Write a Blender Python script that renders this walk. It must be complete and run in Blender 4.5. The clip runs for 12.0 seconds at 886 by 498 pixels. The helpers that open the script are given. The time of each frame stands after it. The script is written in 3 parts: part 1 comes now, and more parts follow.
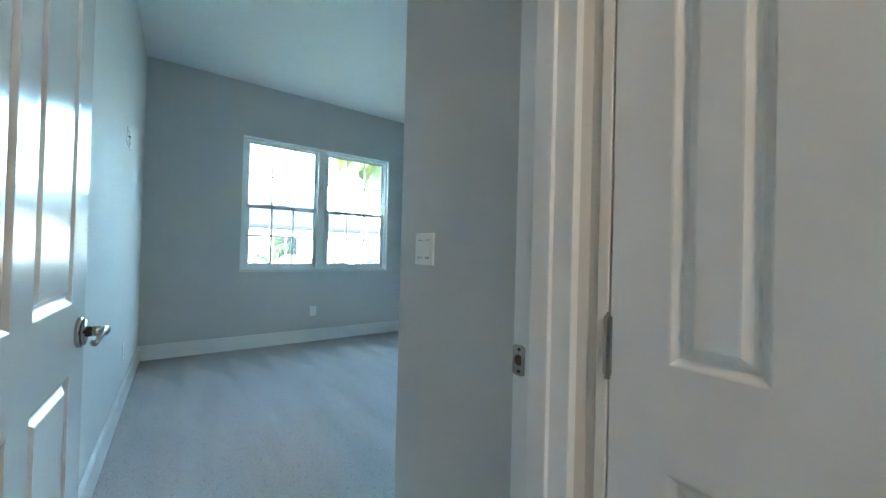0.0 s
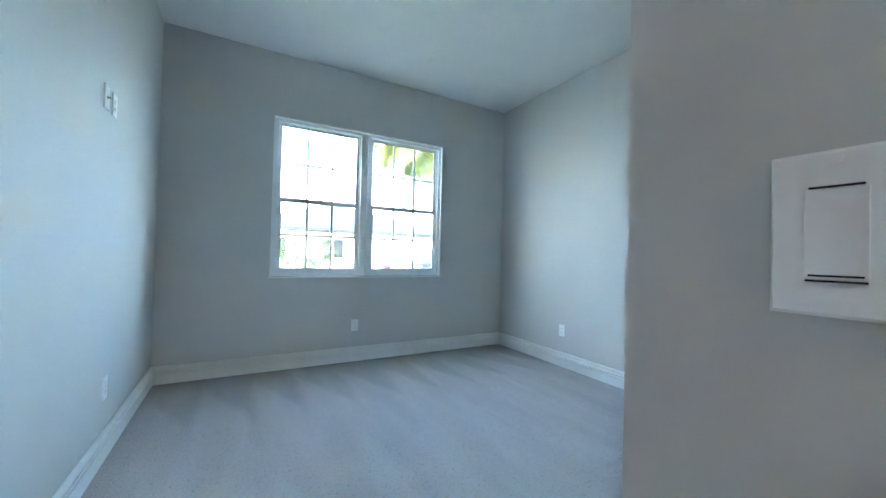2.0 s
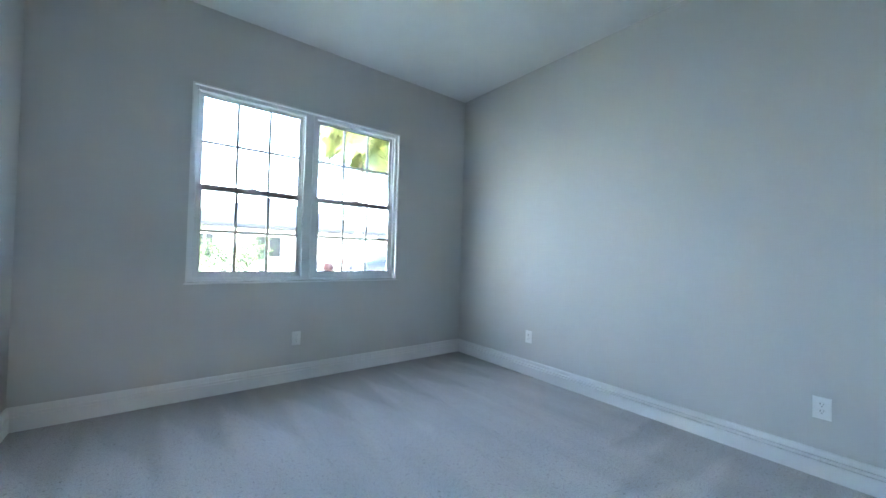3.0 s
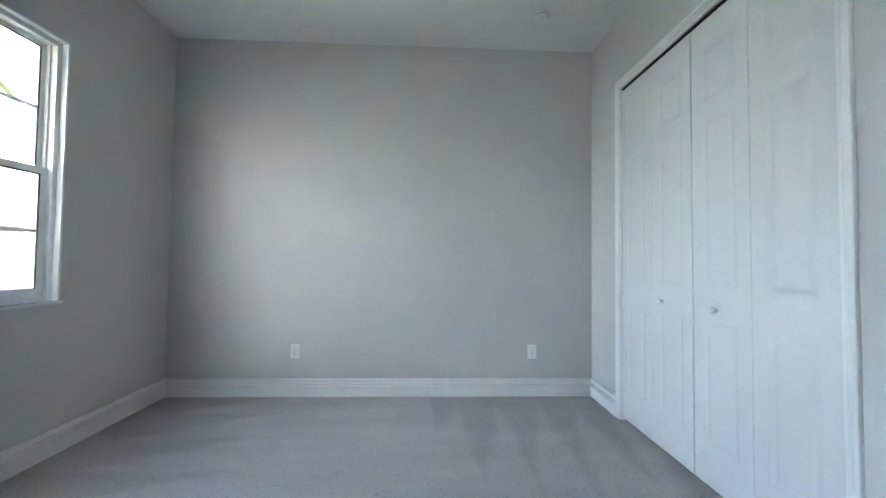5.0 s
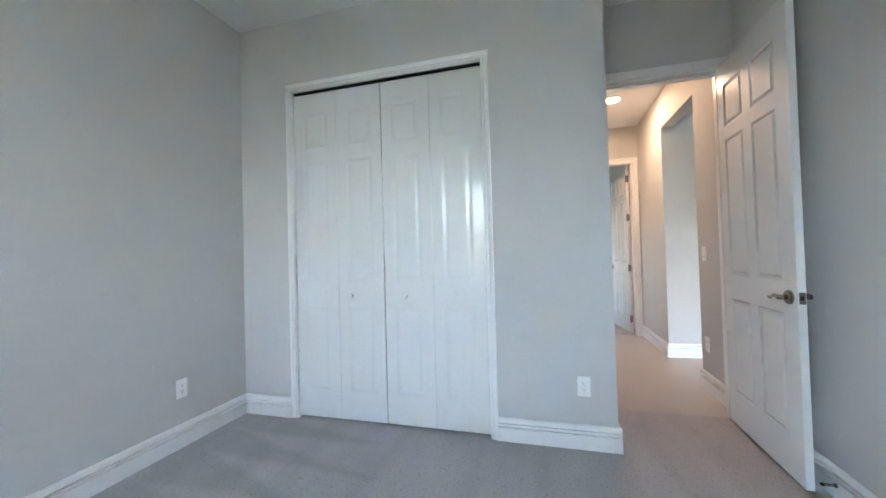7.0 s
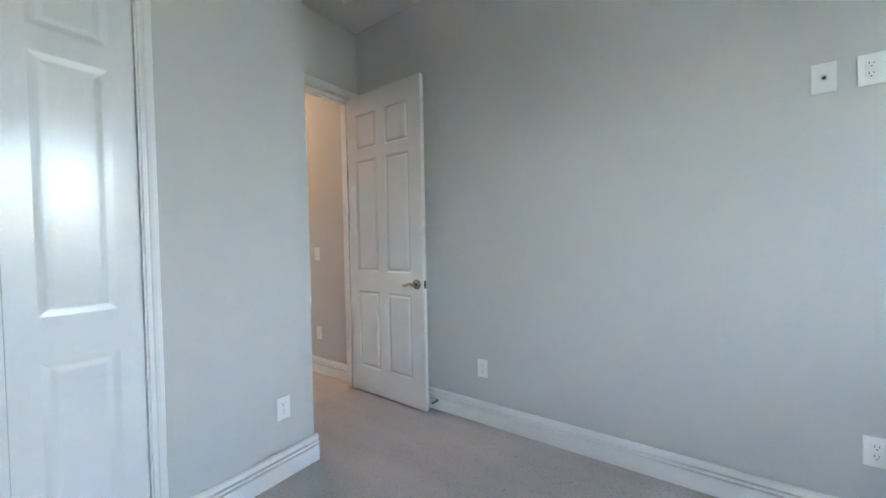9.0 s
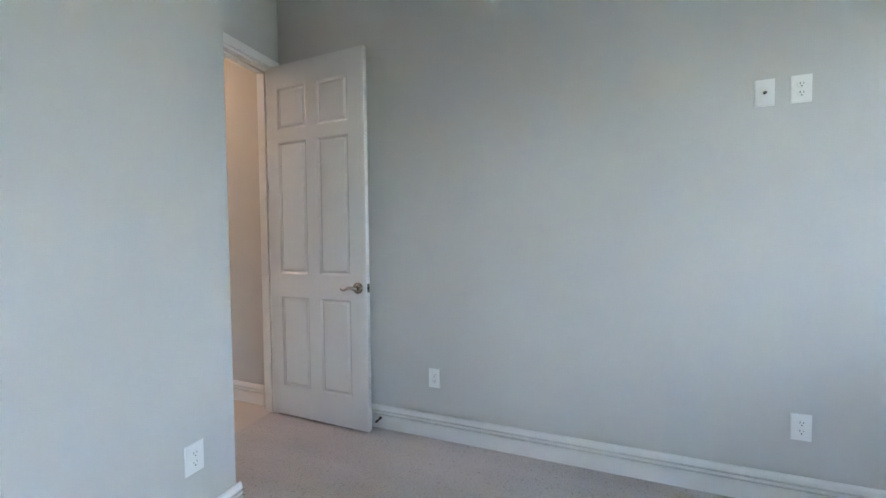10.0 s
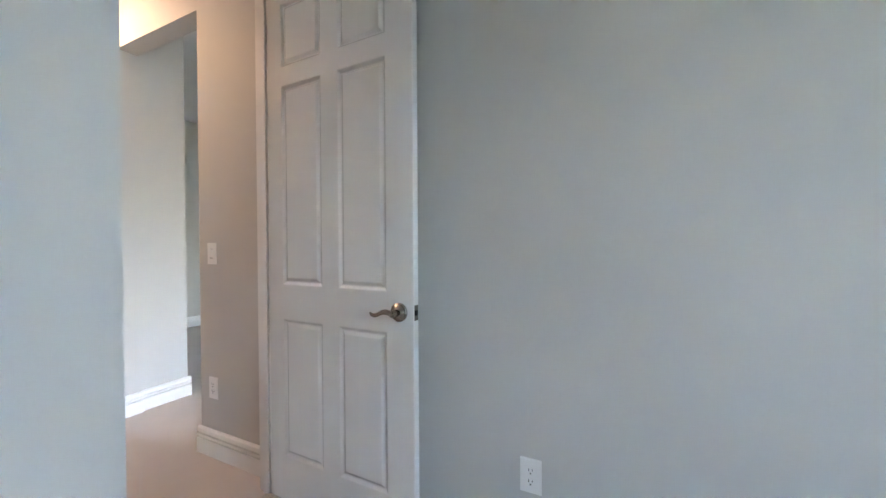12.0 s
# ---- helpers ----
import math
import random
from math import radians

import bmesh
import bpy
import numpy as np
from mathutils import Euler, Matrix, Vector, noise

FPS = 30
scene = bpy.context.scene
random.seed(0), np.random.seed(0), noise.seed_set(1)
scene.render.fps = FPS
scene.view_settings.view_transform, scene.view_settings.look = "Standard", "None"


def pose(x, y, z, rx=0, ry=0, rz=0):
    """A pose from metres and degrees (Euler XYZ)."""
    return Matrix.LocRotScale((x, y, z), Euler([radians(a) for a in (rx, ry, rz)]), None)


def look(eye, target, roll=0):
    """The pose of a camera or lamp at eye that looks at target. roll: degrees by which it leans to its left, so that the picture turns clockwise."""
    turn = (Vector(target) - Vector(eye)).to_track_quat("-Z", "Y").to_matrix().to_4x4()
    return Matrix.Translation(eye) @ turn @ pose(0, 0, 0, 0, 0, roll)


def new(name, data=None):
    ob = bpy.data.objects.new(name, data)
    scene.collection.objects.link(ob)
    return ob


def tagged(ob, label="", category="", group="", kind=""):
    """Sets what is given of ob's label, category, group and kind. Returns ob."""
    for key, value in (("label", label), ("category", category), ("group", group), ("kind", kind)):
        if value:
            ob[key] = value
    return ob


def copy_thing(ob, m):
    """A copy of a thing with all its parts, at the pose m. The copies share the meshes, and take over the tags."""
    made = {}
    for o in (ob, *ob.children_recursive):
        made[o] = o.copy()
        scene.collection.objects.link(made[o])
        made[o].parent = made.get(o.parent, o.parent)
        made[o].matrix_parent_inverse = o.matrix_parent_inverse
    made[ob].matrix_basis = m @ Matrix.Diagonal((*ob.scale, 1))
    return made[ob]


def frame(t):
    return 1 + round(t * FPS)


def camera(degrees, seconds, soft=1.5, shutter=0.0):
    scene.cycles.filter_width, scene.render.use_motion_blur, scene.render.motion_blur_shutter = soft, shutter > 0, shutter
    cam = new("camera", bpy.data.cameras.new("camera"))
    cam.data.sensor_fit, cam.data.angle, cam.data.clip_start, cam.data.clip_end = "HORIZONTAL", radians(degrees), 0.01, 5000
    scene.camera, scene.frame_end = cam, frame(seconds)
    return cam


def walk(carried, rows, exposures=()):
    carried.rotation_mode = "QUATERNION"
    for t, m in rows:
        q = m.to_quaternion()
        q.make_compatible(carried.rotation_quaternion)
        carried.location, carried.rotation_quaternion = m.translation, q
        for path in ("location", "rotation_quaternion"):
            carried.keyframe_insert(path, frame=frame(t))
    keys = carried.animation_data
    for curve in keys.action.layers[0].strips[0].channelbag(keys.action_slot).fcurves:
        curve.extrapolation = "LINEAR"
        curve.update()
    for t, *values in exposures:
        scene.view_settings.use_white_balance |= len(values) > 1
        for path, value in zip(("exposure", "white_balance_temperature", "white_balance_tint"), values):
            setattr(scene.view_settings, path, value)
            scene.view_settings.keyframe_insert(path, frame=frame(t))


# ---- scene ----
cam = camera(101.1, 12.0)
PATH = [
    (0, (0.313, -4.705, 1.156), (1.484, -3.084, 1.177), 1.5),
    (0.5, (0.378, -4.502, 1.154), (1.446, -2.811, 1.170), 1.4),
    (1.0, (0.448, -4.308, 1.156), (1.447, -2.575, 1.179), 1.5),
    (1.5, (0.537, -4.058, 1.156), (1.498, -2.304, 1.180), 1.3),
    (2.0, (0.617, -3.832, 1.148), (1.591, -2.085, 1.179), 1.5),
    (2.5, (0.707, -3.614, 1.157), (1.759, -1.913, 1.190), 1.7),
    (4.3, (0.593, -2.671, 1.169), (2.463, -1.963, 1.214), 1.2),
    (4.5, (0.540, -2.526, 1.170), (2.478, -2.035, 1.219), 1.1),
    (5, (0.461, -2.182, 1.159), (2.458, -2.264, 1.224), 0.7),
    (5.5, (0.484, -1.823, 1.154), (2.360, -2.513, 1.219), 0.2),
    (6, (0.697, -1.519, 1.143), (2.270, -2.753, 1.226), -0.1),
    (6.5, (0.972, -1.303, 1.221), (2.083, -2.966, 1.250), -1.1),
    (7, (1.303, -1.245, 1.202), (1.841, -3.170, 1.237), -1.6),
    (7.5, (1.650, -1.303, 1.231), (1.512, -3.299, 1.236), -1.5),
    (7.7, (1.750, -1.341, 1.238), (1.360, -3.303, 1.235), -1.4),
    (9.3, (2.197, -1.907, 1.266), (0.439, -2.858, 1.210), -1.0),
    (9.5, (2.184, -1.980, 1.269), (0.371, -2.823, 1.207), -0.9),
    (10, (2.103, -2.168, 1.259), (0.231, -2.868, 1.197), -0.6),
    (10.5, (1.939, -2.344, 1.244), (0.052, -3.005, 1.188), -0.4),
    (11, (1.733, -2.482, 1.230), (-0.147, -3.161, 1.182), -0.4),
    (11.5, (1.524, -2.617, 1.211), (-0.334, -3.358, 1.181), -0.2),
    (12, (1.289, -2.731, 1.198), (-0.508, -3.612, 1.175), -0.3),
]
EXPO = [(0.0, 6.58, 5600, -7), (1.0, 6.69, 5780, -4), (2.7, 6.6, 5900, 7), (4.5, 6.46, 6800, 12), (6.5, 6.49, 7150, 16), (9.3, 6.5, 7150, 15), (12.0, 6.5, 7300, 17)]
walk(cam, [(t, look(eye, target, roll)) for t, eye, target, roll in PATH], EXPO)

# ---- world, sun, lamps ----
SUN_ELEV, SUN_AZ = 24.0, 252.0
world = bpy.data.worlds.new("sky")
scene.world = world
world.use_nodes = True
wn = world.node_tree
sky = wn.nodes.new("ShaderNodeTexSky")
sky.sky_type = "NISHITA"
sky.sun_disc = False
sky.sun_elevation = radians(SUN_ELEV)
sky.sun_rotation = radians(SUN_AZ)
sky.dust_density = 2.5
bg = wn.nodes["Background"]
bg.inputs["Strength"].default_value = SKY_STRENGTH = 0.15
wn.links.new(sky.outputs[0], bg.inputs["Color"])
sun_data = bpy.data.lights.new("sun", "SUN")
sun_data.energy, sun_data.angle, sun_data.color = 0.5, radians(12), (1.0, 0.95, 0.87)
sun = new("sun", sun_data)
# light comes along the street from a little behind the house, so no sun enters the window
el, az = radians(SUN_ELEV), radians(SUN_AZ)
sun_way = Vector((math.sin(az) * math.cos(el), math.cos(az) * math.cos(el), math.sin(el)))
sun.matrix_world = look(sun_way * 60, (0, 0, 0))

# ---- plan, in metres ----
W, E, N, S = 0.0, 3.63, 0.0, -3.63      # bedroom walls
RX = 0.915                              # return wall of the entry recess
DY, DT = -4.215, 0.12                    # entry wall, its thickness
CEIL = 3.05
HE = 0.90                               # hall's east wall
FY = -6.93                              # far wall of the hall
AY0, AY1, AZ = -5.87, -4.95, 2.57       # opening in the hall's west wall
HCEIL = 3.05
WX0, WX1, WZ0, WZ1 = 0.87, 2.72, 0.885, 2.445
CX0, CX1, CZ = 1.674, 3.148, 2.500         # closet opening
OX0, OX1, OZ = 0.065, 0.862, 2.465       # entry opening
T = 0.12
BASE_H = 0.15

# ---- materials ----


def mat(name, colour, rough=0.5, metal=0.0, var=0.04, scale=6.0, bump=0.0, bump_scale=400.0, coat=0.0, spec=0.5, even=False):
    m = bpy.data.materials.new(name)
    m.use_nodes = True
    n, l = m.node_tree.nodes, m.node_tree.links
    p = n["Principled BSDF"]
    p.inputs["Roughness"].default_value = rough
    p.inputs["Metallic"].default_value = metal
    p.inputs["Coat Weight"].default_value = coat
    p.inputs["Specular IOR Level"].default_value = spec
    tc = n.new("ShaderNodeTexCoord")
    nz = n.new("ShaderNodeTexNoise")
    nz.inputs["Scale"].default_value = scale
    nz.inputs["Detail"].default_value = 6
    l.new(tc.outputs["Object"], nz.inputs["Vector"])
    mr = n.new("ShaderNodeMapRange")
    mr.inputs["From Min"].default_value, mr.inputs["From Max"].default_value = 0.3, 0.7
    mr.inputs["To Min"].default_value, mr.inputs["To Max"].default_value = 1 - var, 1 + var
    l.new(nz.outputs[0], mr.inputs["Value"])
    mx = n.new("ShaderNodeVectorMath")
    mx.operation = "SCALE"
    mx.inputs[0].default_value = colour
    l.new(mr.outputs[0], mx.inputs["Scale"])
    if even:  # smooth factory paint
        p.inputs["Base Color"].default_value = (*colour, 1)
    else:
        l.new(mx.outputs[0], p.inputs["Base Color"])
        rr = n.new("ShaderNodeMapRange")
        rr.inputs["To Min"].default_value, rr.inputs["To Max"].default_value = max(rough - 0.06, 0.02), min(rough + 0.06, 1)
        l.new(nz.outputs[0], rr.inputs["Value"])
        l.new(rr.outputs[0], p.inputs["Roughness"])
    if bump:
        b = n.new("ShaderNodeBump")
        b.inputs["Strength"].default_value = bump
        b.inputs["Distance"].default_value = 0.002
        n2 = n.new("ShaderNodeTexNoise")
        n2.inputs["Scale"].default_value = bump_scale
        n2.inputs["Detail"].default_value = 3
        l.new(tc.outputs["Object"], n2.inputs["Vector"])
        l.new(n2.outputs[0], b.inputs["Height"])
        l.new(b.outputs[0], p.inputs["Normal"])
    return m


def carpet_mat():
    """Cut-pile carpet: fine tufts, and broad stripes where a vacuum has turned the pile."""
    m = mat("carpet", (0.47, 0.447, 0.44), 1.0, var=0.0, spec=0.1)
    n, l = m.node_tree.nodes, m.node_tree.links
    p = n["Principled BSDF"]
    p.inputs["Sheen Weight"].default_value = 0.15
    tc = n.new("ShaderNodeTexCoord")

    def noise_node(scale, detail=3, stretch=(1, 1, 1), turn=0.0):
        mp = n.new("ShaderNodeMapping")
        mp.inputs["Scale"].default_value = stretch
        mp.inputs["Rotation"].default_value[2] = turn
        l.new(tc.outputs["Object"], mp.inputs["Vector"])
        q = n.new("ShaderNodeTexNoise")
        q.inputs["Scale"].default_value, q.inputs["Detail"].default_value = scale, detail
        l.new(mp.outputs[0], q.inputs["Vector"])
        return q.outputs[0]

    def ranged(v, a, b, lo, hi):
        r = n.new("ShaderNodeMapRange")
        r.inputs["From Min"].default_value, r.inputs["From Max"].default_value = a, b
        r.inputs["To Min"].default_value, r.inputs["To Max"].default_value = lo, hi
        l.new(v, r.inputs["Value"])
        return r.outputs[0]

    def times(a, b):
        q = n.new("ShaderNodeMath")
        q.operation = "MULTIPLY"
        l.new(a, q.inputs[0]), l.new(b, q.inputs[1])
        return q.outputs[0]
    sep = n.new("ShaderNodeSeparateXYZ")
    l.new(tc.outputs["Object"], sep.inputs[0])

    def calc(op, a, b=0.0):
        q = n.new("ShaderNodeMath")
        q.operation = op
        for k, v in enumerate((a, b)):
            if isinstance(v, float):
                q.inputs[k].default_value = v
            else:
                l.new(v, q.inputs[k])
        return q.outputs[0]
    # wedges left by the vacuum, tapering towards the north wall and, beside the closet, the east wall
    wob = ranged(noise_node(1.1, 2), 0.3, 0.7, -0.04, 0.04)
    wob2 = ranged(noise_node(3.1, 3), 0.3, 0.7, -0.10, 0.10)
    slant = calc("ADD", sep.outputs[0], calc("MULTIPLY", sep.outputs[1], 0.18))
    teeth = calc("MULTIPLY", calc("PINGPONG", calc("ADD", slant, wob), 0.18), 5.55)
    north = calc("MULTIPLY", calc("SUBTRACT", -0.28, sep.outputs[1]), 1.3)
    lean = calc("ADD", sep.outputs[1], calc("MULTIPLY", sep.outputs[0], 0.10))
    teeth2 = calc("MULTIPLY", calc("PINGPONG", calc("ADD", lean, wob), 0.15), 6.66)
    clear = calc("MULTIPLY", calc("MAXIMUM", calc("ADD", sep.outputs[1], 2.4), 0.0), 4.0)
    east = calc("ADD", calc("MULTIPLY", calc("SUBTRACT", 3.42, sep.outputs[0]), 0.95), clear)
    gap = calc("MINIMUM", calc("SUBTRACT", north, teeth), calc("SUBTRACT", east, teeth2))
    strokes = ranged(calc("ADD", gap, wob2), -0.20, 0.20, 0.0, 1.0)
    stripes = ranged(strokes, 0.0, 1.0, 0.88, 1.05)
    patches = ranged(noise_node(1.3, 4), 0.3, 0.7, 0.95, 1.04)
    tufts = times(ranged(noise_node(190, 5), 0.34, 0.58, 0.74, 1.10), ranged(noise_node(62, 5), 0.30, 0.42, 0.60, 1.0))
    streaks = ranged(noise_node(2.4, 3, (2.6, 0.4, 1), 0.12), 0.34, 0.66, 0.93, 1.05)
    fibre = ranged(noise_node(420, 2), 0.3, 0.7, 0.85, 1.12)
    mx = n.new("ShaderNodeVectorMath")
    mx.operation = "SCALE"
    mx.inputs[0].default_value = (0.47, 0.447, 0.44)
    l.new(times(times(times(stripes, streaks), patches), times(tufts, fibre)), mx.inputs["Scale"])
    l.new(mx.outputs[0], p.inputs["Base Color"])
    b = n.new("ShaderNodeBump")
    b.inputs["Strength"].default_value, b.inputs["Distance"].default_value = 1.0, 0.004
    l.new(noise_node(260, 6), b.inputs["Height"])
    l.new(b.outputs[0], p.inputs["Normal"])
    return m


def glass_mat():
    m = bpy.data.materials.new("window_glass")
    m.use_nodes = True
    p = m.node_tree.nodes["Principled BSDF"]
    p.inputs["Base Color"].default_value = (0.90, 0.92, 0.91, 1)
    p.inputs["Transmission Weight"].default_value = 1.0
    p.inputs["Roughness"].default_value = 0.0
    p.inputs["IOR"].default_value = 1.45
    return m


def glow_mat(name, colour, strength):
    m = bpy.data.materials.new(name)
    m.use_nodes = True
    p = m.node_tree.nodes["Principled BSDF"]
    p.inputs["Emission Color"].default_value = (*colour, 1)
    p.inputs["Emission Strength"].default_value = strength
    return m


def leaf_mat(name, colour, through_colour):
    """Leaf skin that also passes some light from behind."""
    m = mat(name, colour, 0.6, var=0.3, scale=2)
    n, l = m.node_tree.nodes, m.node_tree.links
    tr = n.new("ShaderNodeBsdfTranslucent")
    tr.inputs["Color"].default_value = (*through_colour, 1)
    mx = n.new("ShaderNodeMixShader")
    mx.inputs[0].default_value = 0.5
    l.new(n["Principled BSDF"].outputs[0], mx.inputs[1])
    l.new(tr.outputs[0], mx.inputs[2])
    l.new(mx.outputs[0], n["Material Output"].inputs["Surface"])
    return m


M_WALL = mat("greige_wall_paint", (0.575, 0.57, 0.553), 0.62, var=0.015, scale=1.5, bump=0.05, bump_scale=110, spec=0.35)
M_CEIL = mat("ceiling_paint", (0.78, 0.78, 0.77), 0.85, var=0.012, bump=0.3, bump_scale=120, spec=0.2)
M_TRIM = mat("white_trim_paint", (0.80, 0.80, 0.79), 0.28, bump=0.03, bump_scale=120, even=True)
M_DOOR = mat("white_door_paint", (0.75, 0.75, 0.74), 0.20, bump=0.04, bump_scale=140, even=True)
M_PLASTIC = mat("white_plastic", (0.85, 0.85, 0.84), 0.32, even=True)
M_DARK = mat("dark_slot", (0.012, 0.012, 0.012), 0.7)
M_NICKEL = mat("satin_nickel", (0.36, 0.335, 0.30), 0.22, 1.0, var=0.06, scale=30)
M_VINYL = mat("window_vinyl", (0.80, 0.81, 0.82), 0.38, var=0.015)
M_SILL = mat("marble_sill", (0.78, 0.78, 0.77), 0.22, var=0.05, scale=9)
M_RUBBER = mat("black_rubber", (0.02, 0.02, 0.02), 0.8)
M_CARPET = carpet_mat()
M_TILE = mat("hall_tile", (0.50, 0.455, 0.42), 0.42, var=0.05, scale=2.5, bump=0.03, bump_scale=40)
M_GLASS = glass_mat()
M_GRASS = mat("lawn", (0.04, 0.05, 0.022), 0.95, var=0.35, scale=3, bump=0.8, bump_scale=60, spec=0.1)
M_ROAD = mat("asphalt", (0.05, 0.05, 0.052), 0.9, var=0.2, scale=2, bump=0.4, bump_scale=120)
M_CONC = mat("concrete", (0.30, 0.29, 0.27), 0.85, var=0.12, scale=2, bump=0.2, bump_scale=80)
M_STUCCO = mat("pale_stucco", (0.50, 0.49, 0.47), 0.9, var=0.04, scale=1, bump=0.4, bump_scale=60)
M_ROOF = mat("grey_shingle", (0.022, 0.024, 0.029), 0.95, var=0.25, scale=5, bump=0.4, bump_scale=20, spec=0.05)
M_BARK = mat("palm_bark", (0.13, 0.125, 0.115), 0.9, var=0.25, scale=8, bump=0.6, bump_scale=25)
M_FROND = leaf_mat("palm_leaf", (0.060, 0.072, 0.012), (0.08, 0.09, 0.010))
M_SHRUB = mat("shrub_leaf", (0.03, 0.042, 0.018), 0.8, var=0.4, scale=3, spec=0.1)
M_SHRUB_RED = mat("red_shrub_leaf", (0.03, 0.014, 0.014), 0.8, var=0.4, scale=3, spec=0.1)
M_CAR = mat("blue_grey_car_paint", (0.007, 0.010, 0.018), 0.55, spec=0.05)
M_CARGLASS = mat("dark_car_glass", (0.006, 0.007, 0.008), 0.3, spec=0.2)
M_TYRE = mat("tyre_rubber", (0.012, 0.012, 0.012), 0.85)
M_RIM = mat("alloy_rim", (0.08, 0.08, 0.085), 0.5, 0.2)
M_LAMP = glow_mat("lamp_disc", (1.0, 0.70, 0.50), 5.5)

# ---- mesh helpers ----


def box(bm, x0, x1, y0, y1, z0, z1, bevel=0.0):
    """Adds a box to bm, with softened edges where a bevel is given."""
    r = bmesh.ops.create_cube(bm, size=1.0, matrix=Matrix.LocRotScale(
        ((x0 + x1) / 2, (y0 + y1) / 2, (z0 + z1) / 2), None, (abs(x1 - x0), abs(y1 - y0), abs(z1 - z0))))
    if bevel:
        edges = {e for v in r["verts"] for e in v.link_edges}
        bmesh.ops.bevel(bm, geom=list(edges), offset=bevel, segments=2, affect="EDGES", profile=0.6)
    return r


def cyl(bm, radius, depth, m, seg=24, r2=None):
    return bmesh.ops.create_cone(bm, cap_ends=True, segments=seg, radius1=radius, radius2=radius if r2 is None else r2, depth=depth, matrix=m)


def ob_from(name, bm, material, smooth=False):
    me = bpy.data.meshes.new(name)
    bmesh.ops.recalc_face_normals(bm, faces=bm.faces)
    bm.to_mesh(me)
    bm.free()
    me.materials.append(material)
    if smooth:
        for f in me.polygons:
            f.use_smooth = True
    return new(name, me)


def part(name, bm, material, parent, label="", smooth=False):
    ob = ob_from(name, bm, material, smooth)
    ob.parent = parent
    if label:
        ob["label"] = label
    return ob


def one_box(name, dims, material, parent=None, bevel=0.0, label=""):
    bm = bmesh.new()
    box(bm, *dims, bevel=bevel)
    return part(name, bm, material, parent, label) if parent else ob_from(name, bm, material)


def extrude_profile(bm, prof, a, b, out, up=Vector((0, 0, 1))):
    """Sweeps a profile of (out, up) points straight from a to b."""
    a, b, out = Vector(a), Vector(b), Vector(out)
    rows = [[bm.verts.new(p + out * u + up * v) for u, v in prof] for p in (a, b)]
    k = len(prof)
    for i in range(k):
        j = (i + 1) % k
        bm.faces.new((rows[0][i], rows[0][j], rows[1][j], rows[1][i]))
    bm.faces.new(rows[0])
    bm.faces.new(rows[1][::-1])


def wall(name, axis, at0, at1, span, height, holes, label, material=None):
    """A wall across axis, from at0 to at1 in depth, over a span, with rectangular openings (a0, a1, z0, z1)."""
    us = sorted({span[0], span[1], *[h[0] for h in holes], *[h[1] for h in holes]})
    zs = sorted({height[0], height[1], *[h[2] for h in holes], *[h[3] for h in holes]})
    bm = bmesh.new()
    for u0, u1 in zip(us, us[1:]):
        for z0, z1 in zip(zs, zs[1:]):
            um, zm = (u0 + u1) / 2, (z0 + z1) / 2
            if any(h[0] < um < h[1] and h[2] < zm < h[3] for h in holes):
                continue
            if axis == "y":
                box(bm, u0, u1, at0, at1, z0, z1)
            else:
                box(bm, at0, at1, u0, u1, z0, z1)
    bmesh.ops.remove_doubles(bm, verts=bm.verts, dist=0.0004)
    bm.verts.index_update()
    seen = {}
    for f in bm.faces:
        seen.setdefault(tuple(sorted(v.index for v in f.verts)), []).append(f)
    bmesh.ops.delete(bm, geom=[f for fs in seen.values() if len(fs) > 1 for f in fs], context="FACES")
    return tagged(ob_from(name, bm, material or M_WALL), label, "wall", kind="structure")


# ---- the shell of the rooms ----
wall("wall_north", "y", N, N + 0.20, (-T, E + T), (0, CEIL), [(WX0, WX1, WZ0, WZ1)], "greige painted bedroom wall with a double window")
wall("wall_east", "x", E, E + T, (S - 0.75, N), (0, CEIL), [], "plain greige painted bedroom wall")
wall("wall_west", "x", W - T, W, (FY - 4.2, N), (0, CEIL), [(AY0, AY1, 0, AZ)], "greige painted wall that runs on into the hall")
wall("wall_closet", "y", S - T, S, (RX + T, E), (0, CEIL), [(CX0, CX1, 0, CZ)], "greige painted wall around the closet doors")
wall("wall_return", "x", RX, RX + T, (DY, S), (0, CEIL), [], "greige painted return wall of the entry recess")
wall("wall_entry", "y", DY - DT, DY, (W, HE), (0, CEIL), [(OX0, OX1, 0, OZ)], "greige painted wall around the bedroom doorway")
wall("wall_closet_back", "y", S - 0.75 - T, S - 0.75, (HE + T, E + T), (0, CEIL), [], "painted back wall of the closet")
wall("wall_hall_east", "x", HE, HE + T, (FY, DY), (0, CEIL), [(-4.90, -4.355, 0, OZ)], "painted hall wall with a closed door")
wall("wall_hall_end", "y", FY - T, FY, (W, 3.0), (0, CEIL), [(0.075, 0.88, 0, 2.45)], "painted end wall of the hall with an open doorway")
wall("wall_far_room_end", "y", FY - 4.2 - T, FY - 4.2, (W - T, 3.0), (0, CEIL), [], "painted far wall of the room beyond the hall")
wall("wall_far_room_east", "x", 3.0, 3.0 + T, (FY - 4.2, FY), (0, CEIL), [(-10.0, -9.2, 0.9, 2.2)], "painted side wall of the far room with an opening for daylight")
wall("wall_store_back", "x", HE + 0.75, HE + 0.75 + T, (-5.5, DY - 0.17), (0, CEIL), [], "painted back wall behind the hall door")
wall("wall_store_side", "y", -5.5 - T, -5.5, (HE + T, HE + 0.75 + T), (0, CEIL), [], "painted side wall behind the hall door")
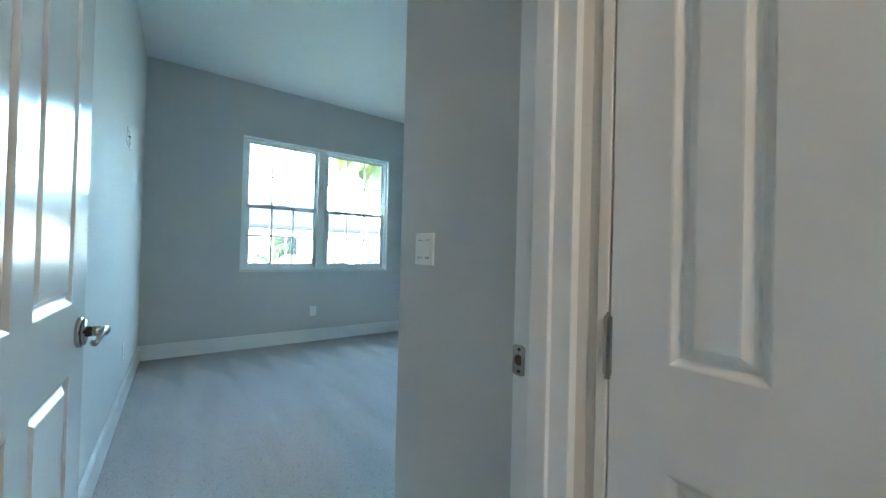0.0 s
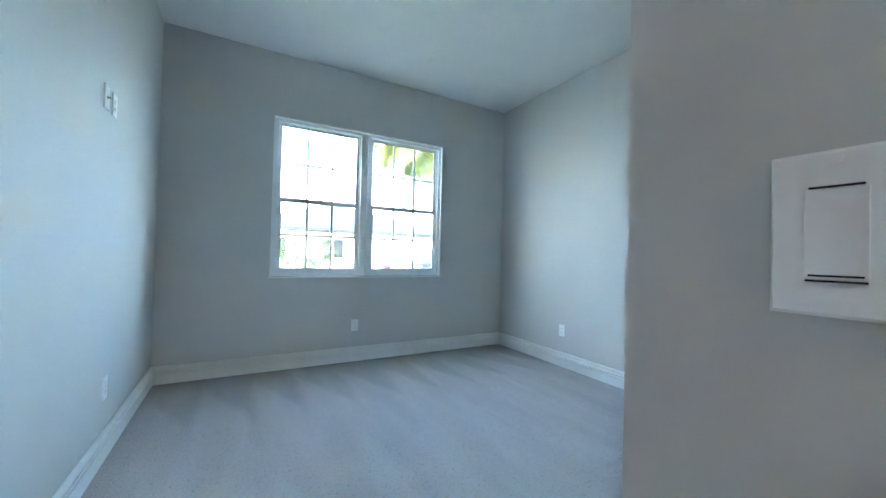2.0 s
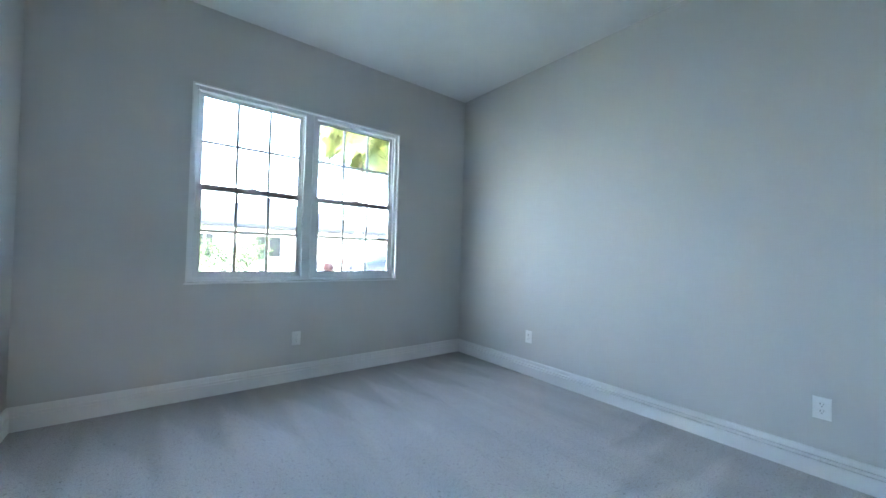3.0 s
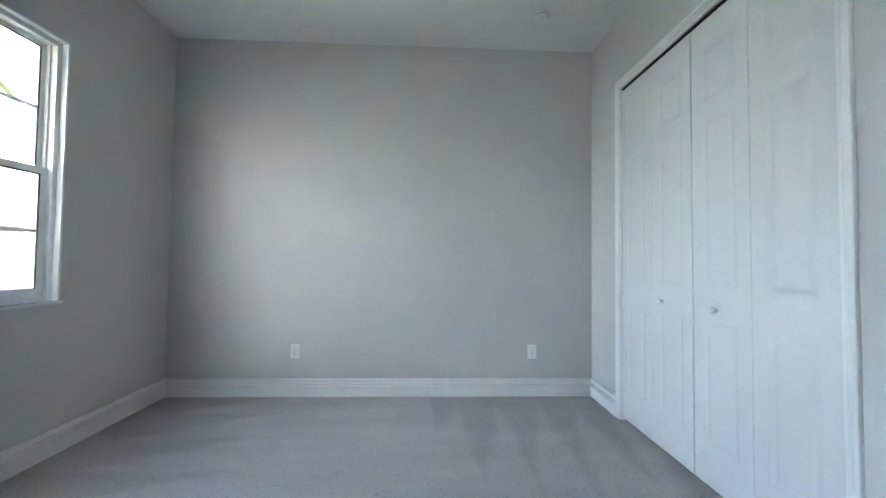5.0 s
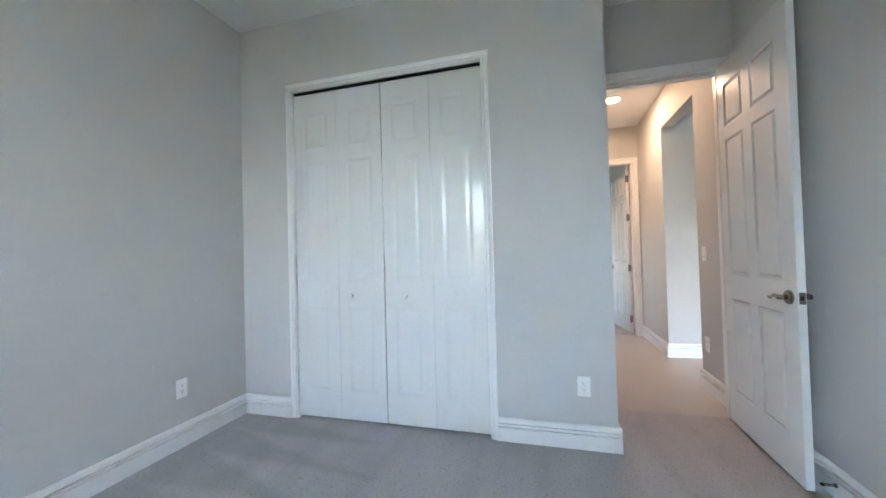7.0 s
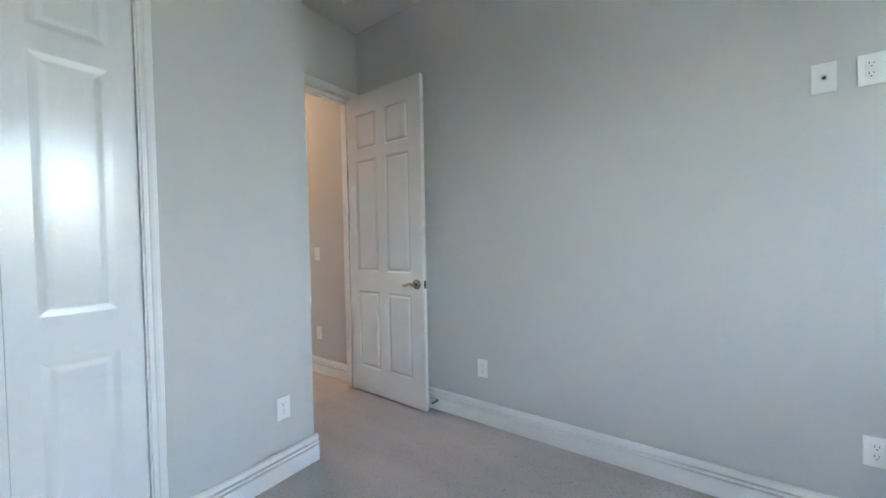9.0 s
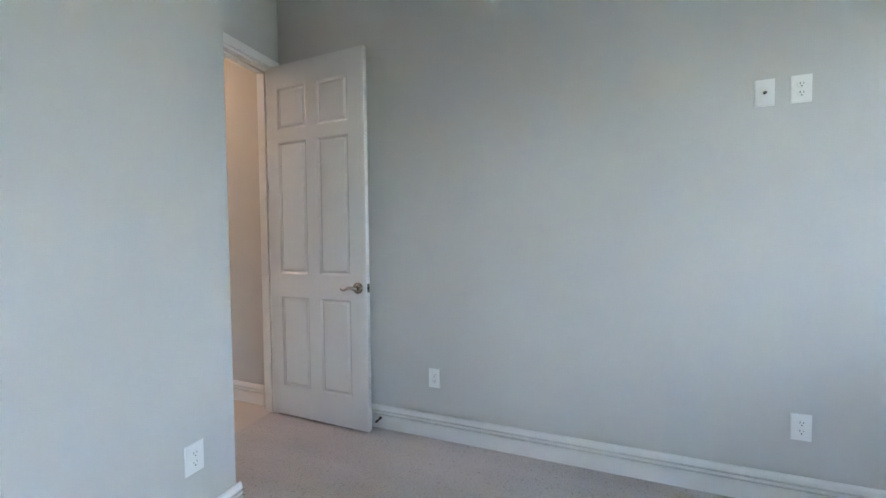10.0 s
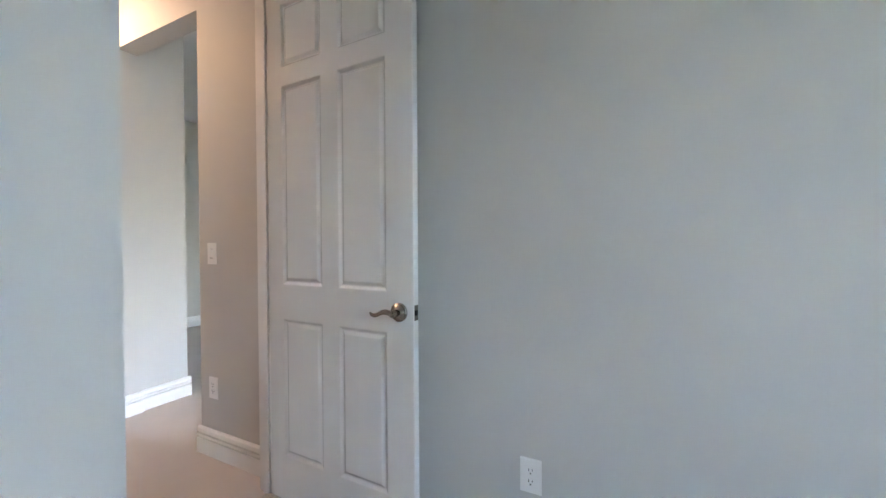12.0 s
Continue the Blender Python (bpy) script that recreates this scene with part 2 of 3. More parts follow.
# the living space west of the hall
LX, LN, LS = -4.2, -1.2, -8.5
wall("wall_living_north", "y", LN, LN + T, (LX, W - T), (0, CEIL), [(-2.3, -1.0, 0.05, 2.2)], "painted living room wall with a wide opening to daylight")
wall("wall_living_west", "x", LX - T, LX, (LS, LN + T), (0, CEIL), [], "painted living room wall")
wall("wall_living_south", "y", LS - T, LS, (LX, W - T), (0, CEIL), [], "painted living room wall")
wall("wall_stub", "y", AY0 - 0.14, AY0 - 0.02, (-0.44, W - T), (0, CEIL), [], "pale painted wall stub beside the hall opening")


def slab(name, dims, material, label, category):
    return tagged(one_box(name, dims, material), label, category, kind="structure")


CARPET_EDGE = DY - 0.06
slab("floor_bedroom", (W - 0.05, E + 0.05, CARPET_EDGE, N + 0.05, -0.12, 0.0), M_CARPET, "grey cut-pile carpet with vacuum stripes", "carpet")
slab("floor_hall", (LX - T, HE + 0.1, FY - 0.06, CARPET_EDGE, -0.12, -0.006), M_TILE, "smooth beige hall floor", "floor")
slab("floor_living", (LX - T, W - T, CARPET_EDGE, LN + T, -0.12, -0.006), M_TILE, "smooth beige living room floor", "floor")
slab("floor_living_south", (LX - T, W - T, LS - T, FY - 0.06, -0.12, -0.006), M_TILE, "smooth beige living room floor", "floor")
slab("floor_far_room", (W - 0.05, 3.1, FY - 4.25, FY - 0.06, -0.12, 0.0), M_CARPET, "grey carpet of the far room", "carpet")
slab("floor_closet", (HE + T, E + 0.1, S - 0.9, CARPET_EDGE, -0.14, -0.004), M_CARPET, "grey carpet inside the closet", "carpet")
slab("ceiling_bedroom", (W - T, E + T, DY - DT / 2, N + 0.2, CEIL, CEIL + 0.12), M_CEIL, "white painted bedroom ceiling", "ceiling")
slab("ceiling_closet", (HE + T, E + T, S - 0.9, DY - DT / 2, CEIL, CEIL + 0.12), M_CEIL, "white painted closet ceiling", "ceiling")
slab("ceiling_hall", (W, HE, FY, DY - DT, HCEIL - 0.09, CEIL + 0.12), M_CEIL, "white painted hall ceiling", "ceiling")
slab("ceiling_far_room", (W - T, 3.0 + T, FY - 4.3, FY, CEIL, CEIL + 0.12), M_CEIL, "white painted ceiling of the far room", "ceiling")
slab("ceiling_living", (LX - T, W - T, LS - T, LN + T, CEIL, CEIL + 0.12), M_CEIL, "white painted living room ceiling", "ceiling")

# ---- skirting and casings ----
BASE_PROF = [(0, 0), (0.020, 0), (0.020, 0.087), (0.001, 0.0875), (0.001, 0.0965), (0.019, 0.097), (0.019, 0.1095), (0.001, 0.110), (0.001, 0.119), (0.017, 0.1195), (0.014, 0.140), (0.007, 0.149), (0.004, 0.15), (0, 0.15)]


def baseboard(a, b, out, z=0.0, label="white moulded baseboard along a greige wall"):
    bm = bmesh.new()
    extrude_profile(bm, BASE_PROF, (a[0], a[1], z), (b[0], b[1], z), (out[0], out[1], 0))
    tagged(ob_from("baseboard", bm, M_TRIM), label, "baseboard", kind="structure")


P = 0.020
CW = 0.062                               # width of the door casings
baseboard((W, N), (E, N), (0, -1))
baseboard((E, N - P), (E, S + P), (-1, 0))
baseboard((CX1 + 0.047, S), (E, S), (0, 1))
baseboard((RX - P, S), (CX0 - 0.047, S), (0, 1))
baseboard((RX, S), (RX, DY), (-1, 0))
baseboard((W, N - P), (W, DY), (1, 0))
baseboard((W, DY - DT - 0.08), (W, AY1 - P), (1, 0), -0.006)
baseboard((W, AY1), (W - T, AY1), (0, -1), -0.006)
baseboard((W, AY0 + P), (W, FY), (1, 0), -0.006)
baseboard((W - T, AY0), (W + 0.001, AY0), (0, 1), -0.006)
baseboard((-0.44 - P, AY0 - 0.02), (W - T - 0.001, AY0 - 0.02), (0, 1), -0.006)
baseboard((-0.44, AY0 - 0.02), (-0.44, AY0 - 0.14), (-1, 0), -0.006)
baseboard((LX, LS), (W - T, LS), (0, 1), -0.006)
baseboard((LX, LN), (LX, LS), (1, 0), -0.006)
baseboard((W, FY - T), (W, FY - 4.2), (1, 0))
baseboard((W, FY - 4.2), (3.0, FY - 4.2), (0, 1))
baseboard((HE, -4.90 - CW), (HE, FY), (-1, 0), -0.006)

CASE_PROF = [(0, 0), (0.011, 0), (0.013, 0.004), (0.013, 0.016), (0.010, 0.020), (0.010, 0.024), (0.014, 0.030), (0.018, 0.044), (0.018, 0.058), (0.015, 0.062), (0, 0.062)]


def casing(name, axis, at, out, a0, a1, top, z=0.0, label="white moulded door casing", legs=(True, True), wide=1.0):
    """Two legs and a head around an opening from a0 to a1; the profile's thin edge lies on the opening."""
    root = tagged(new(name), label, "door casing", kind="structure")
    prof = [(u, v * wide) for u, v in CASE_PROF]
    cw = CW * wide
    o = Vector((0, out, 0)) if axis == "y" else Vector((out, 0, 0))

    def at_point(u, zz):
        return (u, at, zz) if axis == "y" else (at, u, zz)
    ux = Vector((1, 0, 0)) if axis == "y" else Vector((0, 1, 0))
    for u, way, there in ((a0, -ux, legs[0]), (a1, ux, legs[1])):
        if not there:
            continue
        bm = bmesh.new()
        extrude_profile(bm, prof, at_point(u, z), at_point(u, top), o, way)
        part("casing_leg", bm, M_TRIM, root)
    bm = bmesh.new()
    extrude_profile(bm, prof, at_point(a0 - cw, top), at_point(a1 + (cw if legs[1] else 0), top), o)
    part("casing_head", bm, M_TRIM, root)
    return root


casing("trim_closet", "y", S, 1, CX0, CX1, CZ, label="white casing around the closet doors", wide=0.76)
casing("trim_hall_side", "y", DY - DT, -1, OX0, OX1, OZ, -0.006, "white casing on the hall side of the doorway", (True, False))
casing("trim_hall_door", "x", HE, -1, -4.90, -4.355, OZ, -0.006, "white casing around the closed hall door", (True, False))
casing("trim_far_door", "y", FY, 1, 0.075, 0.88, 2.45, -0.006, "white casing around the far doorway")
bm = bmesh.new()
box(bm, OX0 - 0.058, OX0, DY, DY + 0.014, 0, OZ, 0.003)
box(bm, OX1, RX - 0.001, DY, DY + 0.014, 0, OZ, 0.003)
box(bm, OX0 - 0.058, RX - 0.001, DY, DY + 0.016, OZ, OZ + 0.062, 0.003)
tagged(ob_from("trim_room_side", bm, M_TRIM), "white casing on the bedroom side of the doorway", "door casing", kind="structure")


def jamb(name, axis, p0, p1, a0, a1, top, stop_at, label):
    """The lining of a doorway: two sides and a head, with a stop moulding on each."""
    root = tagged(new(name), label, "door jamb", kind="structure")
    th = 0.018

    def put(nm, u0, u1, q0, q1, z0, z1):
        d = (u0, u1, q0, q1, z0, z1) if axis == "y" else (q0, q1, u0, u1, z0, z1)
        one_box(nm, d, M_TRIM, root, 0.002)
    put("jamb_side", a0 - 0.002, a0 + th, p0, p1, -0.006, top)
    put("jamb_side", a1 - th, a1 + 0.002, p0, p1, -0.006, top)
    put("jamb_head", a0 + th, a1 - th, p0, p1, top - th, top + 0.002)
    s0, s1 = stop_at
    put("stop", a0 + th, a0 + th + 0.011, s0, s1, -0.006, top - th - 0.011)
    put("stop", a1 - th - 0.011, a1 - th, s0, s1, -0.006, top - th - 0.011)
    put("stop", a0 + th, a1 - th, s0, s1, top - th - 0.011, top - th)
    return root


entry_jamb = jamb("door_frame_1", "y", DY - DT - 0.003, DY + 0.003, OX0, OX1, OZ, (DY - 0.085, DY - 0.045), "white painted lining of the bedroom doorway")
jamb("door_frame_2", "x", HE - 0.003, HE + T, -4.90, -4.355, OZ, (HE + 0.045, HE + 0.075), "white painted lining of the hall door")
jamb("door_frame_3", "y", FY - T - 0.003, FY + 0.003, 0.075, 0.88, 2.45, (FY - 0.07, FY - 0.04), "white painted lining of the far doorway")
bm = bmesh.new()
box(bm, CX0, CX0 + 0.006, S - T, S + 0.003, 0, CZ), box(bm, CX1 - 0.006, CX1, S - T, S + 0.003, 0, CZ)
box(bm, CX0 + 0.006, CX1 - 0.006, S - T, S + 0.003, CZ - 0.014, CZ)
tagged(ob_from("door_frame_4", bm, M_TRIM), "white painted lining of the closet opening", "door jamb", kind="structure")


# ---- panelled doors ----
RINGS = [(0.0, 0.0), (0.003, -0.001), (0.012, -0.0085), (0.016, -0.0095), (0.020, -0.0085), (0.031, -0.001), (0.034, -0.0005)]
SOFT_RINGS = [(0.0, 0.0), (0.004, -0.0006), (0.016, -0.0024), (0.022, -0.003), (0.026, -0.003), (0.040, -0.0010), (0.045, -0.0006)]


def panel_mesh(w, h, th, rings):
    """A raised panel on both faces: sunk moulding, flat, sloping border and raised field. Centred; faces along y."""
    bm = bmesh.new()
    for s in (-1, 1):
        loops = []
        for i, d in rings:
            x, z, y = w / 2 - i, h / 2 - i, s * (th / 2 + d)
            loops.append([bm.verts.new(c) for c in ((-x, y, -z), (x, y, -z), (x, y, z), (-x, y, z))])
        for a, b in zip(loops, loops[1:]):
            for k in range(4):
                bm.faces.new((a[k], a[(k + 1) % 4], b[(k + 1) % 4], b[k]))
        bm.faces.new(loops[-1])
    me = bpy.data.meshes.new("panel")
    bmesh.ops.recalc_face_normals(bm, faces=bm.faces)
    bm.to_mesh(me)
    bm.free()
    me.materials.append(M_DOOR)
    return me


ROWS_Z = [(0.205, 0.842), (1.00, 1.91), (1.995, 2.285)]


def door_leaf(root, w, h, th, cols, name="leaf", x0=0.0, rings=RINGS):
    """A leaf from x0 to x0 + w along local x, standing at local z 0, with raised panels as parts."""
    us = [0, *[c for col in cols for c in col], w]
    zs = [0, *[z for r in ROWS_Z for z in r], h]
    bm = bmesh.new()
    for i, (a, b) in enumerate(zip(us, us[1:])):
        for j, (c, d) in enumerate(zip(zs, zs[1:])):
            if i % 2 and j % 2:
                continue
            box(bm, x0 + a, x0 + b, -th / 2, th / 2, c, d)
    bmesh.ops.remove_doubles(bm, verts=bm.verts, dist=0.0003)
    bm.verts.index_update()
    seen = {}
    for f in bm.faces:
        seen.setdefault(tuple(sorted(v.index for v in f.verts)), []).append(f)
    bmesh.ops.delete(bm, geom=[f for fs in seen.values() if len(fs) > 1 for f in fs], context="FACES")
    sharp = [e for e in bm.edges if len(e.link_faces) == 2 and e.calc_face_angle(0) > 1 and all(abs(abs(v.co.y) - th / 2) < 1e-4 for v in e.verts)
             and (all(abs(v.co.x - x0) < 1e-4 or abs(v.co.x - x0 - w) < 1e-4 for v in e.verts) or all(v.co.z < 1e-4 or v.co.z > h - 1e-4 for v in e.verts))]
    bmesh.ops.bevel(bm, geom=sharp, offset=0.0018, segments=2, affect="EDGES")
    leaf = part(name, bm, M_DOOR, root)
    for a, b in cols:
        for c, d in ROWS_Z:
            p = new("panel", panel_mesh(b - a, d - c, th, rings))
            p.location = (x0 + (a + b) / 2, 0, (c + d) / 2)
            p.parent = leaf
    return leaf


def lever_handle(root, x, z, side, y_face, way):
    """A round rose with a wavy lever that points along way (+1 or -1 in local x), on the face at y_face."""
    bm = bmesh.new()
    turn = Matrix.Rotation(radians(90), 4, "X")
    cyl(bm, 0.036, 0.008, Matrix.Translation((x, y_face + side * 0.004, z)) @ turn, 40)
    cyl(bm, 0.031, 0.006, Matrix.Translation((x, y_face + side * 0.011, z)) @ turn, 40, None)
    rose = part("rose", bm, M_NICKEL, root, "round satin nickel rose", True)
    bm = bmesh.new()
    cyl(bm, 0.0125, 0.040, Matrix.Translation((x, y_face + side * 0.032, z)) @ turn, 20)
    part("spindle", bm, M_NICKEL, rose, "", True)
    bm = bmesh.new()
    rings, n = [], 22
    for i in range(n + 1):
        s = i / n
        u = x + way * (-0.008 + 0.118 * s)
        zz = z + 0.010 * math.sin(s * 2 * math.pi * 0.95) * (0.35 + s)
        yy = y_face + side * (0.052 - 0.010 * s * s)
        ry, rz = 0.0065 - 0.002 * s, 0.0115 - 0.005 * s
        if i in (0, n):
            ry, rz = ry * 0.3, rz * 0.3
        rings.append([bm.verts.new((u, yy + ry * math.cos(a), zz + rz * math.sin(a))) for a in [k * math.pi / 6 for k in range(12)]])
    for a, b in zip(rings, rings[1:]):
        for k in range(12):
            bm.faces.new((a[k], a[(k + 1) % 12], b[(k + 1) % 12], b[k]))
    bm.faces.new(rings[0]), bm.faces.new(rings[-1])
    part("lever", bm, M_NICKEL, root, "wavy satin nickel lever", True)


def hinge(root, x, y, z, leaf_way):
    """Butt hinge: a barrel with knuckles and two plates."""
    bm = bmesh.new()
    cyl(bm, 0.0065, 0.096, Matrix.Translation((x, y, z)), 16)
    for k in (-1, 0, 1):
        cyl(bm, 0.0069, 0.0305, Matrix.Translation((x, y, z + k * 0.0325)), 16)
    cyl(bm, 0.0052, 0.008, Matrix.Translation((x, y, z + 0.051)), 12, 0.002)
    cyl(bm, 0.0052, 0.008, Matrix.Translation((x, y, z - 0.051)), 12)
    h = part("hinge", bm, M_NICKEL, root, "satin nickel butt hinge")
    bm = bmesh.new()
    box(bm, -0.0016, 0.0002, y - 0.036, y - 0.003, z - 0.047, z + 0.047)
    part("hinge_plate", bm, M_NICKEL, h)


TH = 0.035
TWO_COLS = [(0.090, 0.338), (0.430, 0.678)]


def latch(root, x_edge, z, out):
    bm = bmesh.new()
    box(bm, x_edge, x_edge + out * 0.0015, -0.0125, 0.0125, z - 0.029, z + 0.029)
    p = part("latch_plate", bm, M_NICKEL, root, "satin nickel latch plate")
    bm = bmesh.new()
    box(bm, x_edge, x_edge + out * 0.006, -0.006, 0.006, z - 0.010, z + 0.010, 0.002)
    part("latch_bolt", bm, M_RUBBER, p)


# bedroom door, standing open along the west wall
door1 = tagged(new("door_1"), "white six-panel bedroom door standing open against the wall", "door", kind="structure")
door_leaf(door1, 0.80, 2.44, TH, TWO_COLS)
lever_handle(door1, 0.737, 0.925, -1, -TH / 2, -1)
lever_handle(door1, 0.737, 0.925, 1, TH / 2, -1)
latch(door1, 0.80, 0.925, 1)
for z in (0.2, 1.22, 2.22):
    hinge(door1, -0.004, TH / 2 + 0.004, z, (1, 0))
door1.matrix_world = pose(0.086, DY - 0.010, 0.018, 0, 0, 88.6)

# closed door in the hall's east wall
door2 = tagged(new("door_2"), "narrow white six-panel hall door, closed", "door", kind="structure")
door_leaf(door2, 0.505, 2.44, TH, [(0.090, 0.206), (0.300, 0.416)])
lever_handle(door2, 0.445, 0.925, 1, TH / 2, -1)
for z in (0.32, 1.01, 1.69, 2.27):
    hinge(door2, 0.0, TH / 2 + 0.006, z, (1, 0))
door2.matrix_world = Matrix.Translation((HE + 0.016, -4.376, 0.0)) @ Matrix(((0, -1, 0, 0), (-1, 0, 0, 0), (0, 0, 1, 0), (0, 0, 0, 1)))

# door of the far room, open into it
door3 = tagged(new("door_3"), "white six-panel door standing open into the far room", "door", kind="structure")
door_leaf(door3, 0.77, 2.42, TH, [(0.11, 0.335), (0.435, 0.66)])
lever_handle(door3, 0.71, 0.925, 1, TH / 2, -1)
for z in (0.2, 0.93, 1.66, 2.22):
    hinge(door3, 0.0, TH / 2 + 0.006, z, (1, 0))
door3.matrix_world = pose(0.125, FY - T + 0.02, 0.015, 0, 0, -82)

# strike plate on the jamb
bm = bmesh.new()
sx, sy, sz = OX1 - 0.018, DY - 0.012, 0.955
ring_in = [(0.0105 * max(-0.72, math.cos(q)), 0.0105 * math.sin(q)) for q in [k * math.pi / 12 for k in range(24)]]
ring_out = []
for u, v in ring_in:
    q = math.atan2(v, u)
    k = min(0.015 / max(abs(math.cos(q)), 1e-6), 0.029 / max(abs(math.sin(q)), 1e-6))
    ring_out.append((k * math.cos(q), k * math.sin(q)))
rims = [[bm.verts.new((sx - d, sy + u, sz + v)) for u, v in ring] for ring, d in ((ring_out, 0.0), (ring_out, 0.0018), (ring_in, 0.0018), (ring_in, -0.001))]
for a, b in zip(rims, rims[1:]):
    for k in range(24):
        bm.faces.new((a[k], a[(k + 1) % 24], b[(k + 1) % 24], b[k]))
strike = part("strike_plate", bm, M_NICKEL, entry_jamb, "satin nickel strike plate")
bm = bmesh.new()
cyl(bm, 0.0102, 0.001, Matrix.Translation((sx - 0.0006, sy, sz)) @ Matrix.Rotation(radians(90), 4, "Y"), 24)
part("bolt_hole", bm, mat("raw_wood", (0.10, 0.055, 0.03), 0.8, var=0.4, scale=90), strike, "raw wood behind the bolt hole")
for s in (-1, 1):
    bm = bmesh.new()
    cyl(bm, 0.003, 0.0012, Matrix.Translation((sx - 0.0022, sy - 0.001, sz + s * 0.021)) @ Matrix.Rotation(radians(90), 4, "Y"), 12)
    part("screw", bm, M_DARK, strike)

# ---- closet bifold doors ----
LW = (CX1 - CX0 - 0.020) / 4


def bifold(name, x0, knob_x):
    root = tagged(new(name), "white panelled bifold closet door, closed", "closet door", group="bifold closet doors", kind="structure")
    for k in range(2):
        door_leaf(root, LW - (0.001 if k == 0 else 0.0025), 2.437, 0.030, [(0.075, LW - 0.077)], x0=k * LW, rings=SOFT_RINGS)
    bm = bmesh.new()
    prof = [(0.0, 0.0), (0.009, 0.0), (0.0075, 0.006), (0.008, 0.012), (0.0155, 0.018), (0.0175, 0.024), (0.015, 0.030), (0.008, 0.033), (0.0, 0.034)]
    rings = [[bm.verts.new((knob_x - x0 + r * math.cos(a), 0.015 + d, 0.905 + r * math.sin(a))) for a in [q * math.pi / 12 for q in range(24)]] for r, d in prof[1:-1]]
    for a, b in zip(rings, rings[1:]):
        for q in range(24):
            bm.faces.new((a[q], a[(q + 1) % 24], b[(q + 1) % 24], b[q]))
    bm.faces.new(rings[-1])
    part("knob", bm, M_PLASTIC, root, "round white knob", True)
    root.matrix_world = pose(x0, S - 0.022, 0.022)
    return root


XM = (CX0 + CX1) / 2
bifold("closet_door", CX0 + 0.009, 2.245)
bifold("closet_door", XM + 0.002, 2.665)
track = one_box("closet_track", (CX0 + 0.008, CX1 - 0.008, S - 0.038, S - 0.010, CZ - 0.028, CZ - 0.016), M_DARK)
tagged(track, "dark slot of the closet door track", "door track")

# ---- the double window ----
def window_unit(root, x0, x1, z0, z1):
    """One single-hung unit: frame, upper and lower sash with a three by two grid, each pane its own part."""
    def bar(name, d, parent, bevel=0.002, m=None):
        return one_box(name, d, m or M_VINYL, parent, bevel)
    f = 0.030
    bm = bmesh.new()
    box(bm, x0, x0 + f, 0.028, 0.115, z0, z1, 0.003), box(bm, x1 - f, x1, 0.028, 0.115, z0, z1, 0.003)
    box(bm, x0 + f, x1 - f, 0.028, 0.115, z1 - f, z1, 0.003), box(bm, x0 + f, x1 - f, 0.028, 0.115, z0, z0 + f, 0.003)
    # inner step of the frame
    box(bm, x0 + f, x0 + f + 0.012, 0.060, 0.110, z0 + f, z1 - f), box(bm, x1 - f - 0.012, x1 - f, 0.060, 0.110, z0 + f, z1 - f)
    frame_ob = part("window_frame", bm, M_VINYL, root)
    zm = (z0 + z1) / 2 - 0.02
    for name, a, b, y0, y1, s in (("upper_sash", zm - 0.018, z1 - f, 0.078, 0.104, 0.026), ("lower_sash", z0 + f, zm + 0.026, 0.046, 0.076, 0.040)):
        xa, xb = x0 + f + (0.004 if y0 < 0.07 else 0.012), x1 - f - (0.004 if y0 < 0.07 else 0.012)
        bm = bmesh.new()
        box(bm, xa, xa + s, y0, y1, a, b, 0.002), box(bm, xb - s, xb, y0, y1, a, b, 0.002)
        box(bm, xa + s, xb - s, y0, y1, b - s, b, 0.002), box(bm, xa + s, xb - s, y0, y1, a, a + s + 0.006, 0.002)
        sash = part(name, bm, M_VINYL, root)
        gx0, gx1, gz0, gz1 = xa + s, xb - s, a + s + 0.006, b - s
        bm = bmesh.new()
        for (p0, p1, q0, q1) in ((gx0, gx0 + 0.005, gz0, gz1), (gx1 - 0.005, gx1, gz0, gz1), (gx0, gx1, gz0, gz0 + 0.005), (gx0, gx1, gz1 - 0.005, gz1)):
            box(bm, p0, p1, y0 + 0.001, y0 + 0.008, q0, q1)
        part("gasket", bm, M_RUBBER, sash, "thin black glazing gasket")
        ym = (y0 + y1) / 2 + 0.003
        g = one_box("pane", (gx0, gx1, ym, ym + 0.004, gz0, gz1), M_GLASS, sash)
        g.visible_shadow = False
        for k in (1, 2):
            x = gx0 + (gx1 - gx0) * k / 3
            one_box("muntin", (x - 0.011, x + 0.011, ym - 0.007, ym - 0.001, gz0, gz1), M_VINYL, sash)
        z = (gz0 + gz1) / 2
        one_box("muntin", (gx0, gx1, ym - 0.006, ym - 0.0005, z - 0.011, z + 0.011), M_VINYL, sash)
        if name == "lower_sash":
            for k in (0.22, 0.78):
                x = xa + (xb - xa) * k
                one_box("finger_lift", (x - 0.055, x + 0.055, y0 - 0.010, y0, a + 0.012, a + 0.018), M_VINYL, sash, 0.002)
            one_box("sash_lock", ((xa + xb) / 2 - 0.03, (xa + xb) / 2 + 0.03, y0 + 0.004, y1, b, b + 0.012), M_VINYL, sash, 0.003)
    return frame_ob


